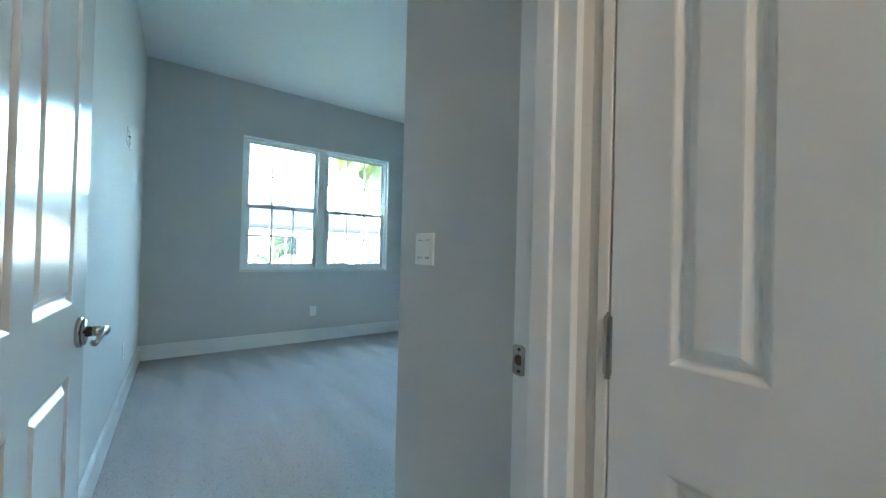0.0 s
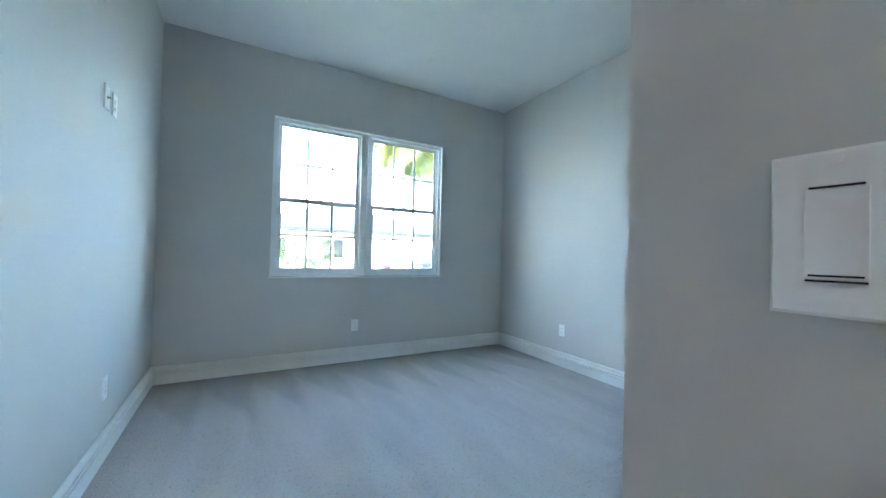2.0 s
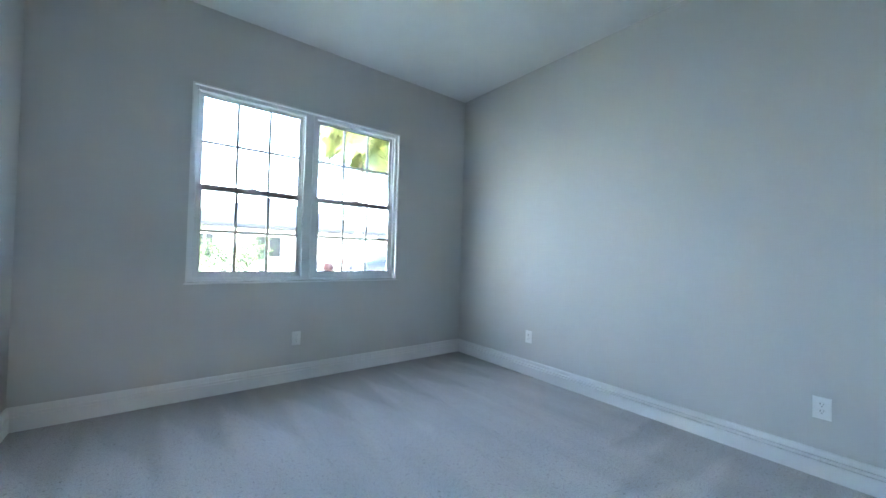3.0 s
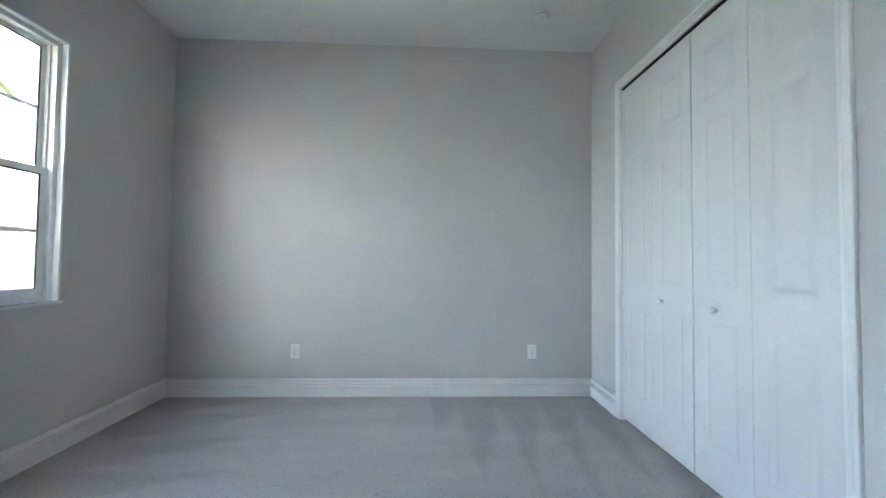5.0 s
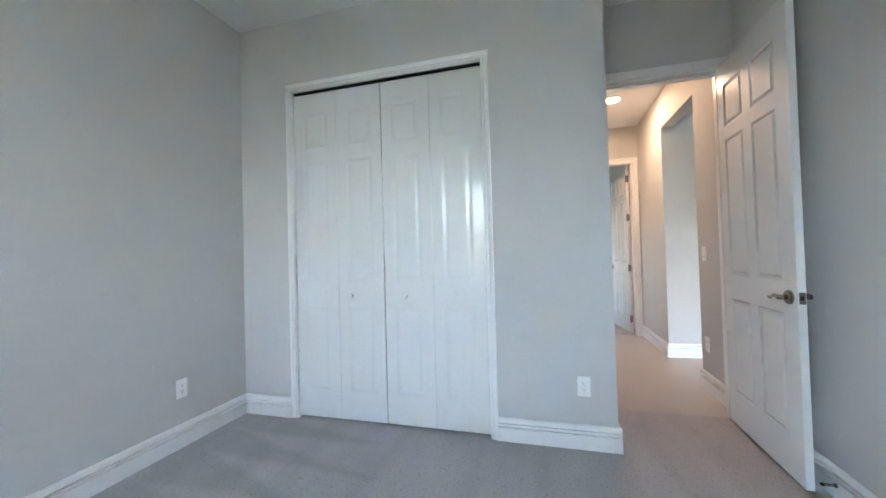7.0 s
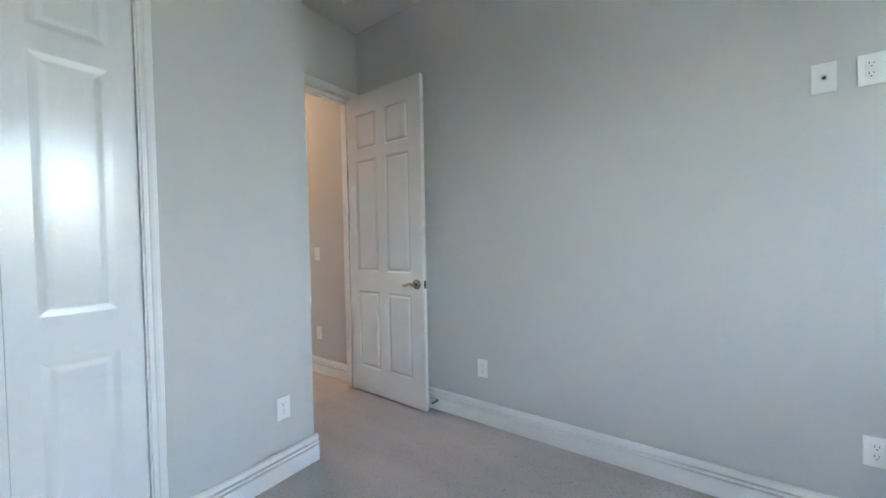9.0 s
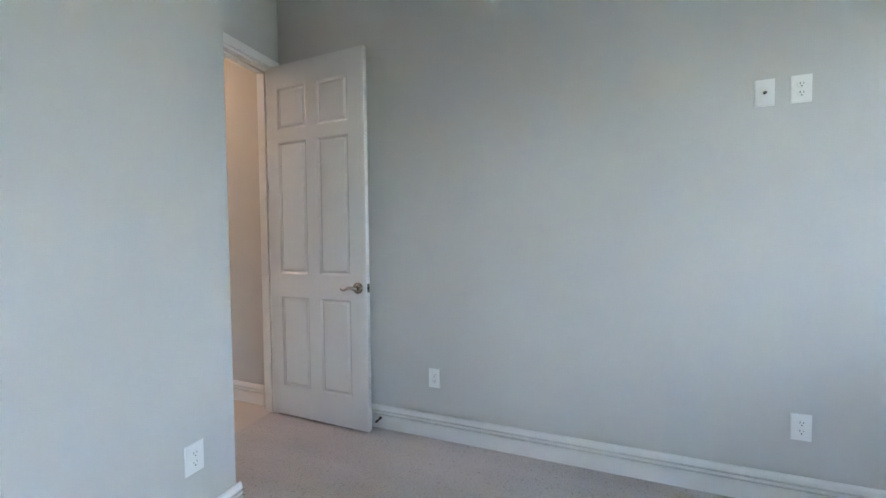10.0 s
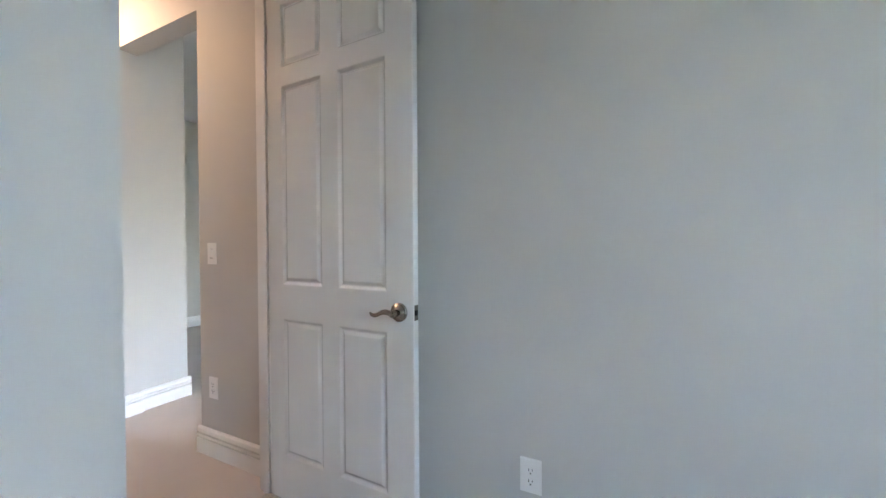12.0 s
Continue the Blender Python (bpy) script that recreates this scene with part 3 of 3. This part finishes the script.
win = tagged(new("window_1"), "white double vinyl window with gridded sashes and a thin sill", "window", kind="structure")
WM = (WX0 + WX1) / 2 - 0.008
window_unit(win, WX0 + 0.012, WM - 0.022, WZ0 + 0.012, WZ1 - 0.012)
window_unit(win, WM + 0.022, WX1 - 0.012, WZ0 + 0.012, WZ1 - 0.012)
one_box("mullion", (WM - 0.022, WM + 0.022, 0.036, 0.12, WZ0 + 0.012, WZ1 - 0.012), M_VINYL, win, 0.003)
bm = bmesh.new()
box(bm, WX0, WX0 + 0.012, -0.004, 0.2, WZ0, WZ1), box(bm, WX1 - 0.012, WX1, -0.004, 0.2, WZ0, WZ1)
box(bm, WX0 + 0.012, WX1 - 0.012, -0.004, 0.2, WZ1 - 0.012, WZ1)
part("reveal_trim", bm, M_TRIM, win)
one_box("window_sill", (WX0 - 0.012, WX1 + 0.012, -0.022, 0.03, WZ0 - 0.006, WZ0 + 0.012), M_SILL, win, 0.004, "thin polished white sill")
one_box("outer_sill", (WX0, WX1, 0.115, 0.24, WZ0 - 0.02, WZ0 + 0.012), M_CONC, win, 0.004)


# ---- wall plates ----
def plate(name, w, h, label, category):
    """A bevelled cover plate standing in local x and z, with its front towards -y."""
    root = tagged(new(name), label, category)
    bm = bmesh.new()
    box(bm, -w / 2, w / 2, -0.0055, 0.0, -h / 2, h / 2)
    front = [e for e in bm.edges if all(v.co.y < -0.005 for v in e.verts)]
    bmesh.ops.bevel(bm, geom=front, offset=0.0022, segments=3, affect="EDGES")
    part("cover_plate", bm, M_PLASTIC, root)
    return root


TURN_Y = Matrix.Rotation(radians(90), 4, "X")


def duplex(name, label):
    root = plate(name, 0.076, 0.122, label, "outlet")
    for s in (-1, 1):
        bm = bmesh.new()
        cyl(bm, 0.0165, 0.0025, Matrix.Translation((0, -0.0065, s * 0.0195)) @ Matrix.Diagonal((1, 1, 0.86, 1)) @ TURN_Y, 28)
        face = part("receptacle", bm, M_PLASTIC, root)
        for dx, w, hh in ((-0.0064, 0.0024, 0.0085), (0.0064, 0.0024, 0.0068)):
            one_box("slot", (dx - w / 2, dx + w / 2, -0.0082, -0.007, s * 0.0195 + 0.002 - hh / 2 + 0.002, s * 0.0195 + 0.004 + hh / 2), M_DARK, face)
        bm = bmesh.new()
        cyl(bm, 0.0027, 0.0012, Matrix.Translation((0, -0.0076, s * 0.0195 - 0.0085)) @ TURN_Y, 12)
        part("ground_hole", bm, M_DARK, face)
    bm = bmesh.new()
    cyl(bm, 0.0032, 0.0012, Matrix.Translation((0, -0.006, 0)) @ TURN_Y, 12)
    part("screw", bm, M_PLASTIC, root)
    return root


def rocker_plate(name, gangs, label):
    w, h = (0.076, 0.122) if gangs == 1 else (0.098, 0.096)
    root = plate(name, w, h, label, "light switch")
    for k in range(gangs):
        x = (k - (gangs - 1) / 2) * 0.039
        bm = bmesh.new()
        box(bm, x - 0.0130, x + 0.0130, -0.0060, -0.004, -0.0257, 0.0257, 0.0003)
        rk = part("rocker", bm, M_PLASTIC, root)
        for zz, half in ((-0.0275, 0.0125), (-0.0245, 0.0112), (0.0265, 0.0112)):
            one_box("gap", (x - half, x + half, -0.0064, -0.0050, zz - 0.0006, zz + 0.0006), M_DARK, rk)
        for zz in (-0.042, 0.042):
            bm = bmesh.new()
            cyl(bm, 0.0031, 0.0014, Matrix.Translation((x, -0.006, zz)) @ TURN_Y, 12)
            part("screw", bm, M_PLASTIC, root)
    return root


def cable_plate(name, label):
    root = plate(name, 0.076, 0.122, label, "cable outlet")
    bm = bmesh.new()
    cyl(bm, 0.0078, 0.003, Matrix.Translation((0, -0.007, 0)) @ TURN_Y, 6)
    cyl(bm, 0.0048, 0.012, Matrix.Translation((0, -0.012, 0)) @ TURN_Y, 16)
    part("coax_jack", bm, M_NICKEL, root, "threaded metal jack")
    bm = bmesh.new()
    cyl(bm, 0.0032, 0.0012, Matrix.Translation((0, -0.018, 0)) @ TURN_Y, 12)
    part("jack_hole", bm, M_DARK, root)
    for zz in (-0.042, 0.042):
        bm = bmesh.new()
        cyl(bm, 0.003, 0.0014, Matrix.Translation((0, -0.006, zz)) @ TURN_Y, 12)
        part("screw", bm, M_PLASTIC, root)
    return root


OZH = 0.378
OUT_LABEL = "white duplex power outlet low on a greige wall"
out1 = duplex("wall_outlet", OUT_LABEL)
tagged(out1, group="low wall outlets")
out1.matrix_world = pose(1.705, N, OZH)
for px, py, rz in ((E, -1.067, -90), (E, -3.097, -90), (1.10, S, 180), (W, -3.02, 90), (W, -1.22, 90)):
    copy_thing(out1, pose(px, py, OZH, 0, 0, rz))
tv = copy_thing(out1, pose(W, -1.243, 1.905, 0, 0, 90))
tagged(tv, "white duplex power outlet high on the wall beside a cable plate", group="television plates")
cable = cable_plate("cable_outlet", "white cable plate with a metal jack, high on the wall")
cable.matrix_world = pose(W, -1.375, 1.905, 0, 0, 90)
sw = rocker_plate("light_switch", 2, "white double rocker switch on the return wall")
sw.matrix_world = pose(RX, -3.780, 1.166, 0, 0, -90)
sw2 = rocker_plate("light_switch", 1, "white single rocker switch on the hall wall")
sw2.matrix_world = pose(W, -4.83, 1.155, 0, 0, 90)
hout = copy_thing(out1, pose(W, -4.83, 0.385, 0, 0, 90))
tagged(hout, "white power outlet low on the hall wall", group="hall outlet")

# ---- ceiling and floor fittings ----
smoke = tagged(new("smoke_detector"), "round white smoke detector on the ceiling", "smoke detector")
bm = bmesh.new()
cyl(bm, 0.064, 0.012, Matrix.Translation((0, 0, -0.006)), 40)
part("base", bm, M_PLASTIC, smoke, "", False)
bm = bmesh.new()
cyl(bm, 0.048, 0.026, Matrix.Translation((0, 0, -0.029)), 40, 0.056)
part("cover", bm, M_PLASTIC, smoke)
bm = bmesh.new()
cyl(bm, 0.0545, 0.004, Matrix.Translation((0, 0, -0.014)), 40)
part("vent_slot", bm, M_DARK, smoke)
smoke.matrix_world = pose(3.165, -3.03, CEIL)

vent = tagged(new("ceiling_vent"), "white louvred air vent in the ceiling of the entry recess", "air vent")
bm = bmesh.new()
VW, VL = 0.30, 0.20
for d in ((-VW / 2, VW / 2, -VL / 2, -VL / 2 + 0.022), (-VW / 2, VW / 2, VL / 2 - 0.022, VL / 2), (-VW / 2, -VW / 2 + 0.022, -VL / 2 + 0.022, VL / 2 - 0.022), (VW / 2 - 0.022, VW / 2, -VL / 2 + 0.022, VL / 2 - 0.022)):
    box(bm, *d, -0.009, 0.0)
part("vent_frame", bm, M_PLASTIC, vent)
one_box("backing", (-VW / 2 + 0.02, VW / 2 - 0.02, -VL / 2 + 0.02, VL / 2 - 0.02, -0.002, -0.0005), M_DARK, vent)
for k in range(10):
    bm = bmesh.new()
    y = -VL / 2 + 0.031 + k * 0.0153
    box(bm, -VW / 2 + 0.022, VW / 2 - 0.022, y - 0.005, y + 0.005, -0.0045, -0.0033)
    bmesh.ops.rotate(bm, verts=bm.verts, cent=(0, y, -0.004), matrix=Matrix.Rotation(radians(24), 3, "X"))
    part("slat", bm, M_PLASTIC, vent)
vent.matrix_world = pose(0.47, -3.87, CEIL)

can = tagged(new("recessed_light"), "round recessed ceiling light glowing warm in the hall", "ceiling light", group="hall lights")
bm = bmesh.new()
n = 40
ring = [[bm.verts.new((r * math.cos(a), r * math.sin(a), z)) for a in [k * 2 * math.pi / n for k in range(n)]] for r, z in ((0.095, 0.0), (0.094, -0.006), (0.076, -0.008), (0.072, 0.0))]
for a, b in zip(ring, ring[1:]):
    for k in range(n):
        bm.faces.new((a[k], a[(k + 1) % n], b[(k + 1) % n], b[k]))
part("trim_ring", bm, M_PLASTIC, can, "", True)
bm = bmesh.new()
cyl(bm, 0.073, 0.002, Matrix.Translation((0, 0, -0.0035)), 40)
part("lens", bm, M_LAMP, can, "glowing frosted lens")
can.matrix_world = pose(0.49, -5.86, HCEIL - 0.09)

# spring door stop on the skirting behind the open door
stop = tagged(new("door_stop"), "metal spring door stop with a rubber tip on the skirting", "door stop")
bm = bmesh.new()
pts, seg = 110, 8
rows = []
for i in range(pts + 1):
    a = i / pts * 2 * math.pi * 11
    c = Vector((0.012 + 0.045 * i / pts, 0.0055 * math.cos(a), 0.0055 * math.sin(a)))
    o = Vector((0, math.cos(a), math.sin(a)))
    rows.append([bm.verts.new(c + o * 0.0013 * math.cos(b) + Vector((0.0013 * math.sin(b), 0, 0))) for b in [k * 2 * math.pi / seg for k in range(seg)]])
for a, b in zip(rows, rows[1:]):
    for k in range(seg):
        bm.faces.new((a[k], a[(k + 1) % seg], b[(k + 1) % seg], b[k]))
part("spring", bm, M_NICKEL, stop, "", True)
bm = bmesh.new()
cyl(bm, 0.010, 0.012, Matrix.Translation((0.006, 0, 0)) @ Matrix.Rotation(radians(90), 4, "Y"), 16)
part("stop_base", bm, M_NICKEL, stop)
bm = bmesh.new()
cyl(bm, 0.008, 0.011, Matrix.Translation((0.061, 0, 0)) @ Matrix.Rotation(radians(90), 4, "Y"), 16, 0.006)
part("rubber_tip", bm, M_RUBBER, stop)
stop.matrix_world = pose(W + 0.015, -3.40, 0.07, 0, 0, 0)

# ---- outdoors ----
GZ = -0.25
bm = bmesh.new()
box(bm, -400, 400, 0.24, 500, GZ - 0.2, GZ)
tagged(ob_from("ground", bm, M_GRASS), "mown green lawn that reaches the far houses", "lawn", kind="structure")
slab("ground_behind", (-400, 400, -400, 0.24, GZ - 0.25, GZ - 0.02), M_GRASS, "lawn around the house", "lawn")
slab("road", (-200, 200, 12.2, 17.2, GZ - 0.1, GZ + 0.004), M_ROAD, "grey asphalt residential street", "road")
slab("pavement", (-200, 200, 9.4, 10.8, GZ - 0.1, GZ + 0.03), M_CONC, "pale concrete pavement beside the street", "pavement")
slab("driveway", (9.0, 14.5, 17.2, 24.0, GZ - 0.1, GZ + 0.02), M_CONC, "pale concrete driveway", "driveway")
# own house's eave above the window, never in view; added to block the high sky
slab("unseen_roof_eave", (-5.5, E + 1.0, -14, 1.0, CEIL + 0.13, CEIL + 0.35), M_TRIM, "unseen white soffit and roof slab, added to cut off the high sky", "roof")


def house(name, x0, x1, y0, y1, wall_h, roof_h, openings, label):
    root = tagged(new(name), label, "house")
    bm = bmesh.new()
    box(bm, x0, x1, y0, y1, GZ, GZ + wall_h)
    part("wall", bm, M_STUCCO, root)
    o = 0.6
    a, b, c, d = x0 - o, x1 + o, y0 - o, y1 + o
    z0, z1 = GZ + wall_h, GZ + wall_h + roof_h
    half = min(b - a, d - c) / 2
    bm = bmesh.new()
    base = [bm.verts.new(p) for p in ((a, c, z0), (b, c, z0), (b, d, z0), (a, d, z0))]
    low = [bm.verts.new((v.co.x, v.co.y, z0 - 0.18)) for v in base]
    r0, r1 = bm.verts.new((a + half, (c + d) / 2, z1)), bm.verts.new((b - half, (c + d) / 2, z1))
    bm.faces.new((base[0], base[1], r1, r0)), bm.faces.new((base[2], base[3], r0, r1))
    bm.faces.new((base[1], base[2], r1)), bm.faces.new((base[3], base[0], r0))
    for k in range(4):
        bm.faces.new((low[k], low[(k + 1) % 4], base[(k + 1) % 4], base[k]))
    bm.faces.new(low)
    part("roof", bm, M_ROOF, root, "grey shingled hip roof")
    for kind, u, w, zb, h in openings:
        if kind == "garage":
            g = one_box("garage_door", (u, u + w, y0 - 0.04, y0 + 0.02, GZ + 0.02, GZ + h), M_TRIM, root)
            for k in range(1, 4):
                one_box("panel", (u + 0.05, u + w - 0.05, y0 - 0.055, y0 - 0.041, GZ + h * k / 4 + 0.04, GZ + h * (k + 1) / 4 - 0.04), M_TRIM, g)
        else:
            fr = one_box("window", (u, u + w, y0 - 0.06, y0 + 0.02, GZ + zb, GZ + zb + h), M_TRIM, root)
            one_box("pane", (u + 0.07, u + w / 2 - 0.03, y0 - 0.075, y0 - 0.061, GZ + zb + 0.07, GZ + zb + h - 0.07), M_CARGLASS, fr)
            one_box("pane", (u + w / 2 + 0.03, u + w - 0.07, y0 - 0.075, y0 - 0.061, GZ + zb + 0.07, GZ + zb + h - 0.07), M_CARGLASS, fr)
    return root


house("house", 1.0, 13.5, 21.0, 33.0, 2.9, 2.5, [("garage", 9.2, 4.0, 0, 2.3), ("window", 2.2, 1.0, 0.9, 1.4), ("window", 5.2, 1.6, 0.9, 1.4)], "pale one-storey house with a grey hip roof across the street")
house("house", 16.5, 30.0, 20.0, 33.0, 2.9, 2.8, [("garage", 23.5, 4.6, 0, 2.3), ("window", 18.2, 1.8, 0.9, 1.4)], "pale one-storey house with a garage and grey roof")
house("house", -22.0, -5.0, 24.0, 36.0, 2.9, 2.6, [("garage", -12.0, 4.6, 0, 2.3), ("window", -19.0, 1.8, 0.9, 1.4)], "pale one-storey house farther along the street")

ac = tagged(new("air_conditioner"), "grey outdoor air conditioning unit beside a house", "air conditioner")
one_box("cabinet", (-0.4, 0.4, -0.4, 0.4, 0, 0.85), mat("grey_metal", (0.06, 0.062, 0.064), 0.7, 0.0), ac, 0.03)
for k in range(8):
    one_box("louvre", (-0.36, 0.36, -0.415, -0.4, 0.1 + k * 0.085, 0.13 + k * 0.085), M_TYRE, ac)
ac.matrix_world = pose(7.6, 20.3, GZ)


def palm(name, x, y, height, lean, count, length, seed, label):
    """Slender trunk with ring scars, and arching feather fronds of many narrow leaflets."""
    rnd = random.Random(seed)
    root = tagged(new(name), label, "palm tree")
    bm = bmesh.new()
    rings = []
    for i in range(31):
        s = i / 30
        c = Vector((lean * s * s, 0, height * s))
        r = 0.085 - 0.03 * s + (0.004 if i % 2 else 0) + 0.03 * max(0, 0.1 - s) * 8
        rings.append([bm.verts.new(c + Vector((r * math.cos(a), r * math.sin(a), 0))) for a in [k * math.pi / 6 for k in range(12)]])
    for a, b in zip(rings, rings[1:]):
        for k in range(12):
            bm.faces.new((a[k], a[(k + 1) % 12], b[(k + 1) % 12], b[k]))
    bm.faces.new(rings[-1])
    part("trunk", bm, M_BARK, root, "", True)
    top = Vector((lean, 0, height))
    bm = bmesh.new()
    cyl(bm, 0.06, 0.5, Matrix.Translation(top + Vector((0, 0, 0.22))), 14, 0.03)
    part("crownshaft", bm, M_FROND, root, "smooth green crownshaft", True)
    top = top + Vector((0, 0, 0.42))
    for k in range(count):
        az = k * 2.399963 + rnd.uniform(-0.2, 0.2)
        rise = rnd.uniform(0.15, 1.25)
        ln = length * rnd.uniform(0.8, 1.12)
        bm = bmesh.new()
        way = Vector((math.cos(az), math.sin(az), 0))
        side = Vector((-math.sin(az), math.cos(az), 0))
        pos, ang, pts = top.copy(), rise, []
        for i in range(27):
            pts.append((pos.copy(), ang))
            step = ln / 26
            pos += (way * math.cos(ang) + Vector((0, 0, math.sin(ang)))) * step
            ang -= (1.9 + rise * 0.5) / 26
        for (p, a), (q, _) in zip(pts, pts[1:]):
            w = 0.008
            bm.faces.new([bm.verts.new(v) for v in (p - side * w, p + side * w, q + side * w, q - side * w)])
        for i, (p, a) in enumerate(pts[2:], 2):
            s = i / 26
            ll = 0.56 * length / 1.6 * math.sin(math.pi * min(1, 0.12 + 0.86 * s)) + 0.06
            tang = way * math.cos(a) + Vector((0, 0, math.sin(a)))
            upv = side.cross(tang)
            for sg in (-1, 1):
                for off in (0.0, 0.33, 0.67):
                    base = p + tang * off * ln / 26
                    d = (side * sg * 0.85 + tang * 0.55 + upv * rnd.uniform(-0.45, 0.25)).normalized()
                    mid = base + d * ll * 0.55 - Vector((0, 0, 0.03 * ll))
                    tip = base + d * ll * rnd.uniform(0.85, 1.05) - Vector((0, 0, 0.28 * ll))
                    ww = tang * 0.011
                    v = [bm.verts.new(c) for c in (base - ww * 0.5, mid - ww, tip, mid + ww, base + ww * 0.5)]
                    bm.faces.new(v)
        part("frond", bm, M_FROND, root)
    root.matrix_world = pose(x, y, GZ)
    return root


palm("palm_tree", 4.10, 4.0, 3.42, 0.05, 40, 1.4, 3, "young feather palm with a slender pale trunk on the lawn")
palm("palm_tree", 8.0, 8.2, 4.5, -0.2, 16, 2.2, 5, "taller feather palm behind the young one")


def shrub(name, x, y, w, h, material, seed, label, count=700):
    """A loose bush: thin stems and many small leaves in an uneven crown."""
    rnd = random.Random(seed)
    root = tagged(new(name), label, "shrub")
    bm = bmesh.new()
    for k in range(7):
        a = rnd.uniform(0, 6.28)
        tip = Vector((math.cos(a) * w * 0.3, math.sin(a) * w * 0.3, h * 0.8))
        turn = tip.to_track_quat("Z", "Y").to_matrix().to_4x4()
        cyl(bm, 0.014, tip.length, turn @ Matrix.Translation((0, 0, tip.length / 2)), 6, 0.004)
    part("stem", bm, M_BARK, root)
    bm = bmesh.new()
    lobes = [(Vector((rnd.uniform(-w, w) * 0.33, rnd.uniform(-w, w) * 0.33, h * rnd.uniform(0.3, 0.78))), rnd.uniform(0.22, 0.4) * min(w, h)) for _ in range(9)]
    for k in range(count):
        c, r = rnd.choice(lobes)
        d = Vector((rnd.gauss(0, 1), rnd.gauss(0, 1), rnd.gauss(0, 1))).normalized()
        p = c + d * r * rnd.uniform(0.5, 1.1)
        p.z = max(p.z, 0.05)
        s = rnd.uniform(0.05, 0.1)
        q = Euler((rnd.uniform(0, 6.28), rnd.uniform(0, 6.28), rnd.uniform(0, 6.28))).to_matrix()
        bm.faces.new([bm.verts.new(p + q @ Vector(v)) for v in ((-s, 0, 0), (0, -s * 0.4, 0.01), (s, 0, 0), (0, s * 0.4, 0.01))])
    part("foliage", bm, material, root)
    root.matrix_world = pose(x, y, GZ)


GREEN = "loose green garden shrub on the lawn"
shrub("shrub", 1.0, 7.2, 2.0, 2.1, M_SHRUB, 1, GREEN)
shrub("shrub", 2.1, 9.0, 1.8, 1.7, M_SHRUB, 2, GREEN)
shrub("shrub", 3.2, 11.0, 1.7, 1.9, M_SHRUB, 6, GREEN)
shrub("shrub", 0.2, 14.5, 3.4, 4.2, M_SHRUB, 7, "tall green shrub beyond the lawn", 1200)
shrub("shrub", 10.3, 18.6, 1.3, 1.2, M_SHRUB_RED, 3, "low red-leaved shrub before the opposite house")
shrub("shrub", 8.9, 18.7, 1.1, 0.9, M_SHRUB_RED, 4, "low red-leaved shrub before the opposite house")
shrub("shrub", 21.0, 18.5, 1.6, 1.3, M_SHRUB, 5, "green shrub before the opposite house")

# parked car
car = tagged(new("car"), "dark blue-grey estate car parked along the street", "car")


def car_section(bm, prof, half):
    rows = [[bm.verts.new((u, s * half * k, v)) for u, v in prof] for s, k in ((-1, 1), (1, 1))]
    m = len(prof)
    for i in range(m):
        bm.faces.new((rows[0][i], rows[0][(i + 1) % m], rows[1][(i + 1) % m], rows[1][i]))
    bm.faces.new(rows[0]), bm.faces.new(rows[1])


bm = bmesh.new()
car_section(bm, [(-2.3, 0.38), (-2.34, 0.62), (-2.2, 0.82), (-1.15, 0.98), (-0.2, 1.02), (2.2, 1.06), (2.32, 0.8), (2.3, 0.36)], 0.9)
bmesh.ops.bevel(bm, geom=list(bm.edges), offset=0.06, segments=2, affect="EDGES")
part("body", bm, M_CAR, car, "", True)
bm = bmesh.new()
car_section(bm, [(-1.2, 0.96), (-0.35, 1.5), (0.3, 1.6), (1.5, 1.58), (2.0, 1.42), (2.22, 1.0)], 0.74)
bmesh.ops.bevel(bm, geom=list(bm.edges), offset=0.04, segments=2, affect="EDGES")
part("cabin", bm, M_CAR, car, "", True)
for s in (-1, 1):
    for prof in ([(-0.85, 1.06), (-0.28, 1.43), (0.35, 1.5), (0.35, 1.06)], [(0.45, 1.06), (0.45, 1.5), (1.35, 1.48), (1.5, 1.06)], [(1.58, 1.08), (1.45, 1.46), (1.8, 1.4), (2.0, 1.1)]):
        bm = bmesh.new()
        v = [bm.verts.new((u, s * 0.742, z)) for u, z in prof] + [bm.verts.new((u, s * 0.752, z)) for u, z in prof]
        for k in range(4):
            bm.faces.new((v[k], v[(k + 1) % 4], v[4 + (k + 1) % 4], v[4 + k]))
        bm.faces.new(v[:4]), bm.faces.new(v[4:])
        part("side_window", bm, M_CARGLASS, car)
    for u in (-1.45, 1.42):
        bm = bmesh.new()
        cyl(bm, 0.34, 0.22, Matrix.Translation((u, s * 0.82, 0.34)) @ TURN_Y, 28)
        wh = part("wheel", bm, M_TYRE, car)
        bm = bmesh.new()
        cyl(bm, 0.22, 0.03, Matrix.Translation((u, s * 0.93, 0.34)) @ TURN_Y, 20)
        part("rim", bm, M_RIM, wh)
    one_box("headlight", (-2.33, -2.12, s * 0.8 - 0.12, s * 0.8 + 0.1, 0.68, 0.8), M_RIM, car, 0.03)
car.matrix_world = pose(11.0, 14.0, GZ)
